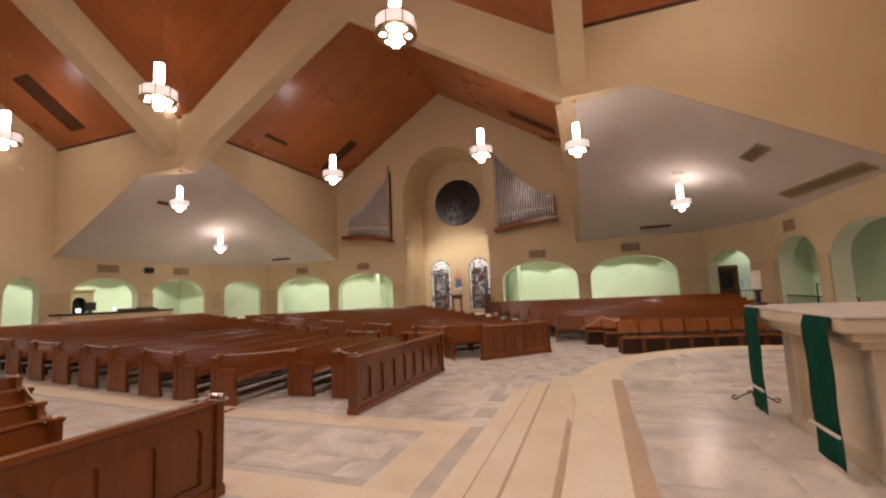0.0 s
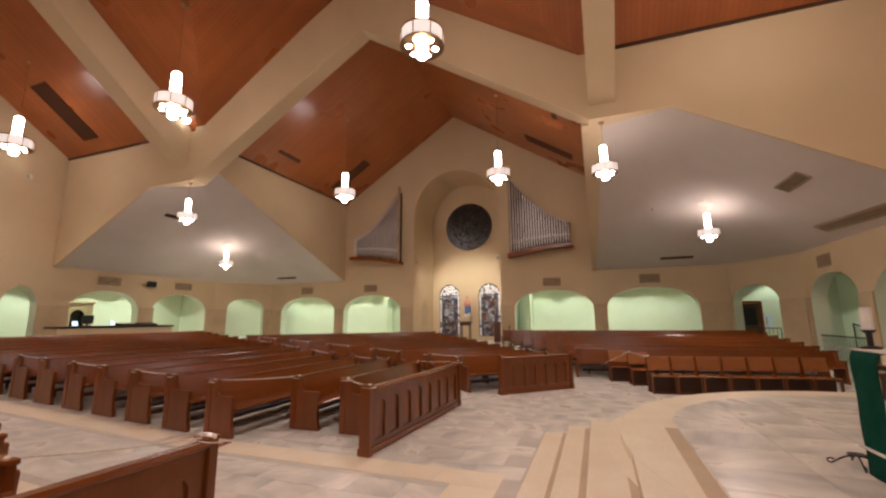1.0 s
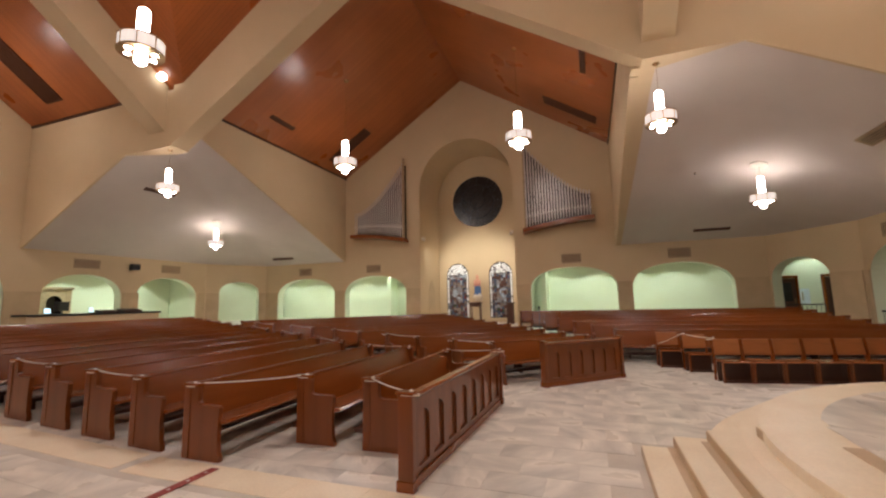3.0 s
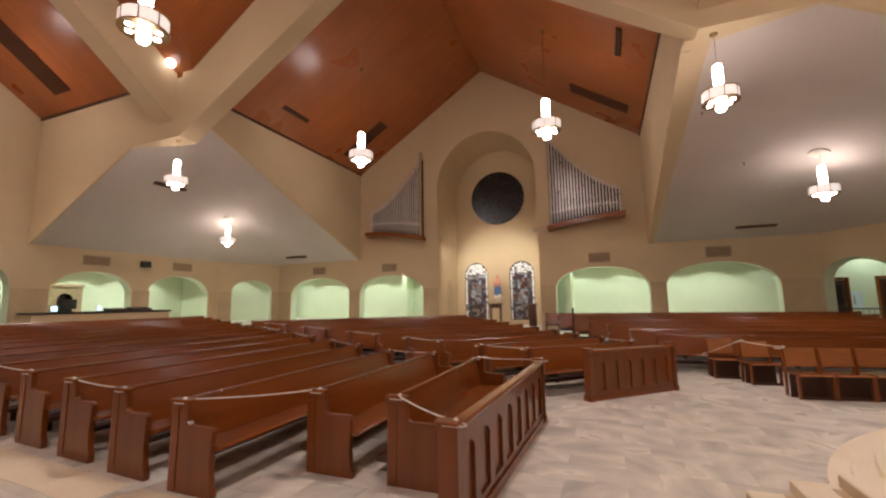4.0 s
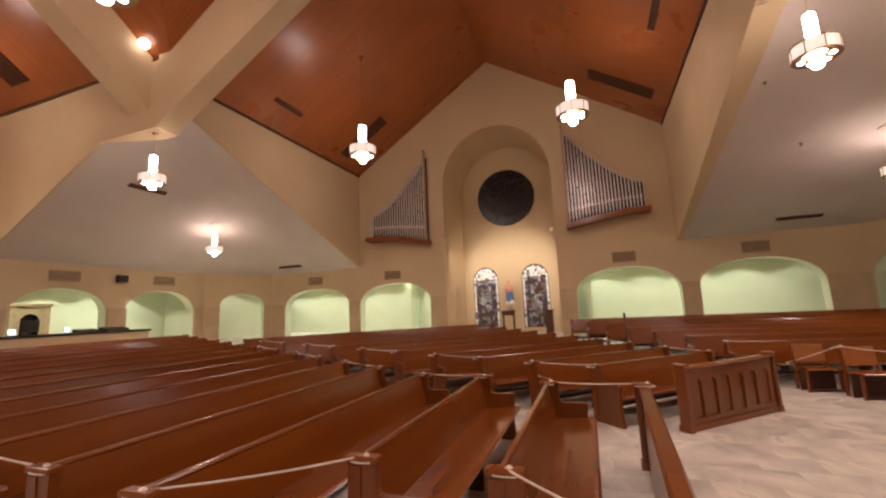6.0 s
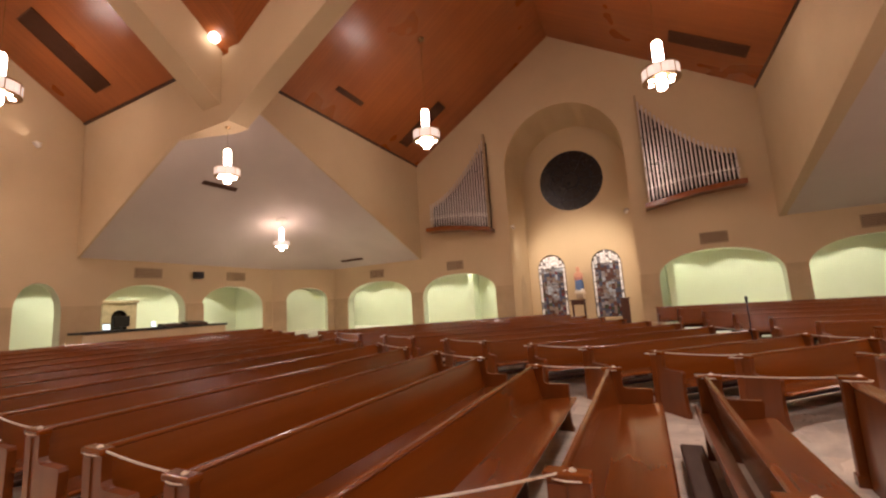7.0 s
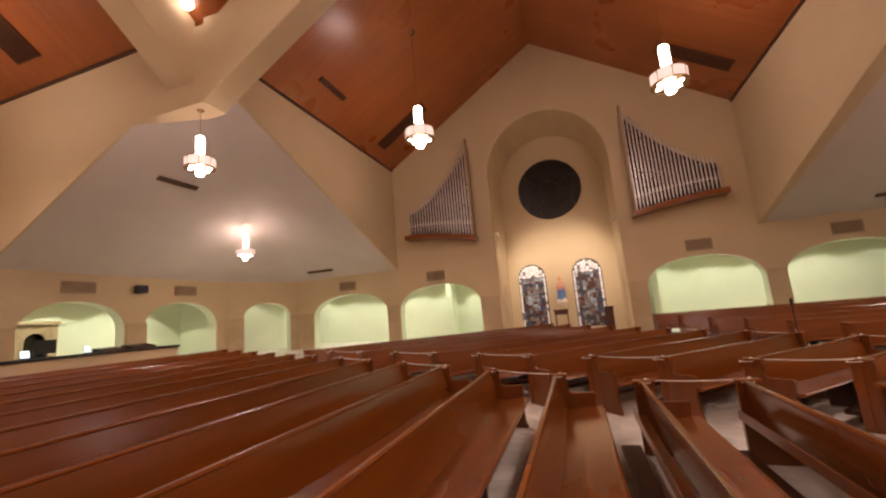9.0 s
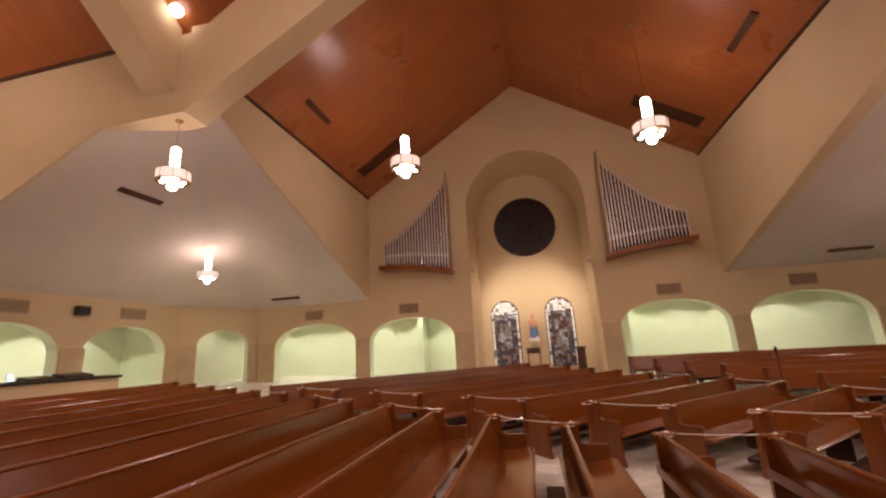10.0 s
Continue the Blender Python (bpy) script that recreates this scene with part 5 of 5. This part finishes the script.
def railing(p0, p1, z, h, slope=0.0, label="black metal railing with upright bars", bars=True):
    p0, p1 = Vector(p0), Vector(p1)
    t = thing("railing", label, "railing", "metal railings")
    n = max(2, int((p1 - p0).length / 0.14))
    part("handrail", tube([(p0.x, p0.y, z + h), (p1.x, p1.y, z + h + slope)], 0.024), BLACK, t)
    part("lower_rail", tube([(p0.x, p0.y, z + 0.12), (p1.x, p1.y, z + 0.12 + slope)], 0.014), BLACK, t)
    for k in range(n + 1):
        q = p0.lerp(p1, k / n)
        zz = z + slope * k / n
        end = k in (0, n)
        if not (bars or end):
            continue
        part("post" if end else "bar", tube([(q.x, q.y, zz - (0.3 if end else -0.12)), (q.x, q.y, zz + h)], 0.02 if end else 0.008), BLACK, t)
    return t


railing((6.1, YB + 0.75), (7.6, YB - 0.2), 0.45, 0.95)
railing((7.75, 20.5), (7.75, 17.4), 0.27, 0.95)
railing((8.8, 20.6), (8.8, 18.0), 0.68, 0.95, -0.5, "black sloping handrail of a stair", False)

# ---- sanctuary things ----
t = thing("altar_candle", "thick white candle in a short black holder on the altar", "candle", m=pose(2.2, 5.71, 1.614))
part("holder", lathe([(0.07, 0), (0.07, 0.015), (0.022, 0.03), (0.022, 0.13), (0.05, 0.155), (0.05, 0.165)]), BLACK, t, "black metal holder")
part("candle", lathe([(0.045, 0.165), (0.045, 0.36), (0.015, 0.362)]), PAPER, t)


def iron_stand(m):
    t = thing("iron_flower_stand", "low black wrought iron scroll stand on the marble", "stand", "wrought iron stands", m=m)
    for k in range(4):
        a = math.pi / 2 * k + 0.4
        d = Vector((math.cos(a), math.sin(a), 0))
        pts = [d * (0.02 + 0.3 * u) + Vector((0, 0, 0.16 * (1 - u) ** 2 + 0.014 + 0.06 * math.sin(u * math.pi))) for u in [q / 8 for q in range(9)]]
        pts += [d * (0.32 + 0.05 * math.sin(q)) + Vector((0, 0, 0.05 - 0.036 * math.cos(q))) for q in (0.8, 1.6, 2.4, 3.2, 4.0)]
        part("foot_scroll", tube(pts, 0.013, 5), BLACK, t)
    part("ring", lathe([(0.1, 0.17), (0.12, 0.17), (0.12, 0.185), (0.1, 0.185)]), BLACK, t)
    return t


for x, y in ((2.25, 6.35), (2.75, 3.6)):
    iron_stand(pose(x, y, 0.464, 0, 0, 25 * x) @ Matrix.Scale(0.62, 4))
t = thing("kneeling_bench", "dark wooden kneeling bench beside the altar", "bench", m=pose(5.0, 10.6, 0.456, 0, 0, 15))
part("top", boxes((-0.5, 0.5, -0.16, 0.16, 0.4, 0.45), chamfer=0.01), OAKDARK, t)
for sx in (-0.44, 0.4):
    part("leg", boxes((sx, sx + 0.05, -0.12, 0.12, 0, 0.4)), OAKDARK, t)

t = thing("microphone_stand", "thin black microphone stand among the pews", "microphone stand", m=pose(-2.9, 15.3, floor_z(-2.9, 15.3)))
part("base", lathe([(0.15, 0), (0.15, 0.02), (0.02, 0.04)]), BLACK, t)
part("pole", tube([(0, 0, 0.03), (0, 0, 1.48)], 0.011), BLACK, t)
part("microphone", lathe([(0.018, 1.46), (0.025, 1.5), (0.032, 1.56), (0.02, 1.6)], 12), BLACK, t)


# ---- cords that close off the pews ----
def cord(a, b, name_label="white cotton cord tied across two pew ends"):
    a, b = Vector(a), Vector(b)
    n = 14
    sag = 0.016 * (b - a).length
    pts = [a.lerp(b, k / n) - Vector((0, 0, sag * 4 * (k / n) * (1 - k / n))) for k in range(n + 1)]
    t = thing("cord", name_label, "cord", "cords across pew ends")
    part("line", tube(pts, 0.0075, 6), CORD, t)
    for p in (a, b):
        ring = [(p.x + 0.125 * (math.cos(q) * 0.95), p.y + 0.06 * math.sin(q), p.z - 0.03) for q in [2 * math.pi * k / 12 for k in range(13)]]
        part("loop", tube(ring, 0.006, 5), CORD, t)
        bm = bmesh.new()
        bmesh.ops.create_icosphere(bm, subdivisions=1, radius=0.026, matrix=Matrix.Translation(p + Vector((0.03, 0, 0.0))))
        part("knot", bm, CORD, t)
    return t


def tip(k, far):
    x, near, end, turn = A_ROWS[k]
    y = end - 0.03 if far else near + 0.03
    dx = -(end - near) * math.sin(radians(turn)) if far else 0
    mid = (near + end) / 2
    return (x + dx + 0.03, y, floor_z(x, mid) + 0.9)


for far in (False, True):
    cord(tip(0, far), (-3.2 + (0.14 if far else 0), 10.03 if far else 6.4, 0.96))
    for k in (1, 3, 5, 7, 9, 11):
        cord(tip(k, far), tip(k + 1, far))
for k in (1, 3, 5, 7, 9):
    for side in (0, 1):
        if side and k > 5:
            continue
        ends = []
        for q in (k, k + 1):
            l, r = block_b(q * 0.98 + 0.15)
            e = r if side else l
            mid = (l + r) / 2
            ends.append((e.x, e.y, floor_z(mid.x, mid.y) + 0.9))
        cord(*ends)
cord((0.12, 15.35, 0.5), (0.78, 14.72, 0.9), "white cotton cord tied across the joined seats")
cord((0.78, 14.72, 0.9), (1.15, 13.45, 0.9), "white cotton cord tied across the joined seats")
cord((-3.06, 3.66, 0.96), (-4.22, 2.9, 0.9))
for k in (1, 3):
    ends = []
    for q in (k, k + 1):
        L = 3.33 + 0.36 * min(q, 3)
        ends.append((-4.39 - 1.02 * q + L * math.sin(radians(3)), L - 0.43, floor_z(-4.42 - 1.02 * q, 1.3) + 0.9))
    cord(*ends)

# red tape with white studs on the aisle floor
t = thing("floor_tape", "dark red tape strip with white dots on the aisle floor", "tape", m=pose(-5.6, 4.9, 0.005))
part("strip", boxes((-0.06, 0.06, 0, 1.35, 0, 0.004)), REDTAPE, t)
for k in range(6):
    bm = lathe([(0.018, 0.004), (0.018, 0.007), (0.01, 0.009)], 8)
    bmesh.ops.translate(bm, verts=bm.verts, vec=(0, 0.12 + 0.22 * k, 0))
    part("dot", bm, PAPER, t)

# ---- floor stones ----
def strip(name, x0_, x1_, y0_, y1_, size):
    """A cream border laid in single stones."""
    bm0 = None
    along_x = (x1_ - x0_) > (y1_ - y0_)
    n = max(1, round(((x1_ - x0_) if along_x else (y1_ - y0_)) / size))
    for k in range(n):
        if along_x:
            a, b = x0_ + (x1_ - x0_) * k / n, x0_ + (x1_ - x0_) * (k + 1) / n
            c = ((a + b) / 2, (y0_ + y1_) / 2)
            w, h = b - a - 0.004, y1_ - y0_ - 0.004
        else:
            a, b = y0_ + (y1_ - y0_) * k / n, y0_ + (y1_ - y0_) * (k + 1) / n
            c = ((x0_ + x1_) / 2, (a + b) / 2)
            w, h = x1_ - x0_ - 0.004, b - a - 0.004
        key = (round(w, 3), round(h, 3))
        if key not in STONES:
            STONES[key] = mesh_of("border_stone", boxes((-w / 2, w / 2, -h / 2, h / 2, -0.03, 0.002)), CREAM)
        o = new("border_stone", STONES[key])
        o.parent = FLOOR
        gx = (floor_z(c[0] + 0.1, c[1]) - floor_z(c[0] - 0.1, c[1])) / 0.2
        gy = (floor_z(c[0], c[1] + 0.1) - floor_z(c[0], c[1] - 0.1)) / 0.2
        o.location = (c[0], c[1], floor_z(*c) + 0.001)
        o.rotation_euler = (math.atan(gy), -math.atan(gx), 0)


STONES = {}
BORDERS = [(-14.0, -1.2, 5.86, 6.33), (-14.0, -1.2, 3.72, 4.2), (-1.76, -1.2, 4.2, 5.86), (-1.76, -1.2, -4.0, 3.72)]
for r in BORDERS:
    strip("border", *r, 0.8)


def laid(x, y, s=0.3):
    """Whether a marble slab lies here."""
    if math.hypot(x - PC[0], y - PC[1]) < 4.93 or (x > -1.02 and 2.3 < y < 8.3 and x < 1.3):
        return False
    return not any(a - s < x < b + s and c - s < y < d + s for a, b, c, d in BORDERS)


TW, TH = 0.62, 0.46
rnd = random.Random(3)
variants = [mesh_of("marble_slab", boxes((-TW / 2 + 0.002, TW / 2 - 0.002, -TH / 2 + 0.002, TH / 2 - 0.002, -0.03, 0.0)), MARBLE)]
single = 0
bm = bmesh.new()
verts, faces = [], []
j = 0
y = -6.0
while y < YB - 0.2:
    x = XL + 0.3 + (TW / 2 if j % 2 else 0)
    while x < XR - 0.3:
        if laid(x, y, 0.0):
            near = -4.4 < x < 1.2 and 3.9 < y < 13.6
            clip = any(a - 0.3 < x < b + 0.3 and c - 0.22 < y < d + 0.22 for a, b, c, d in BORDERS)
            if near and single < 290:
                o = new("marble_slab", variants[0])
                o.parent = FLOOR
                o.location = (x, y, floor_z(x, y) - (0.002 if clip else 0))
                single += 1
            else:
                z = -(0.002 if clip else 0)
                n = len(verts)
                for sx, sy in ((-1, -1), (1, -1), (1, 1), (-1, 1)):
                    px, py = x + sx * (TW / 2 - 0.003), y + sy * (TH / 2 - 0.003)
                    verts.append((px, py, floor_z(px, py) + z))
                for q in range(4):
                    vx, vy, vz = verts[n + q]
                    verts.append((vx, vy, vz - 0.03))
                faces.append((n, n + 1, n + 2, n + 3))
                for q in range(4):
                    m_ = (q + 1) % 4
                    faces.append((n + q, n + 4 + q, n + 4 + m_, n + m_))
        x += TW
    y += TH
    j += 1
me = bpy.data.meshes.new("marble_slabs")
me.from_pydata(verts, [], faces)
me.materials.append(MARBLE)
rest = new("marble_slabs", me)
rest.parent = FLOOR
tagged(rest, kind="stuff")
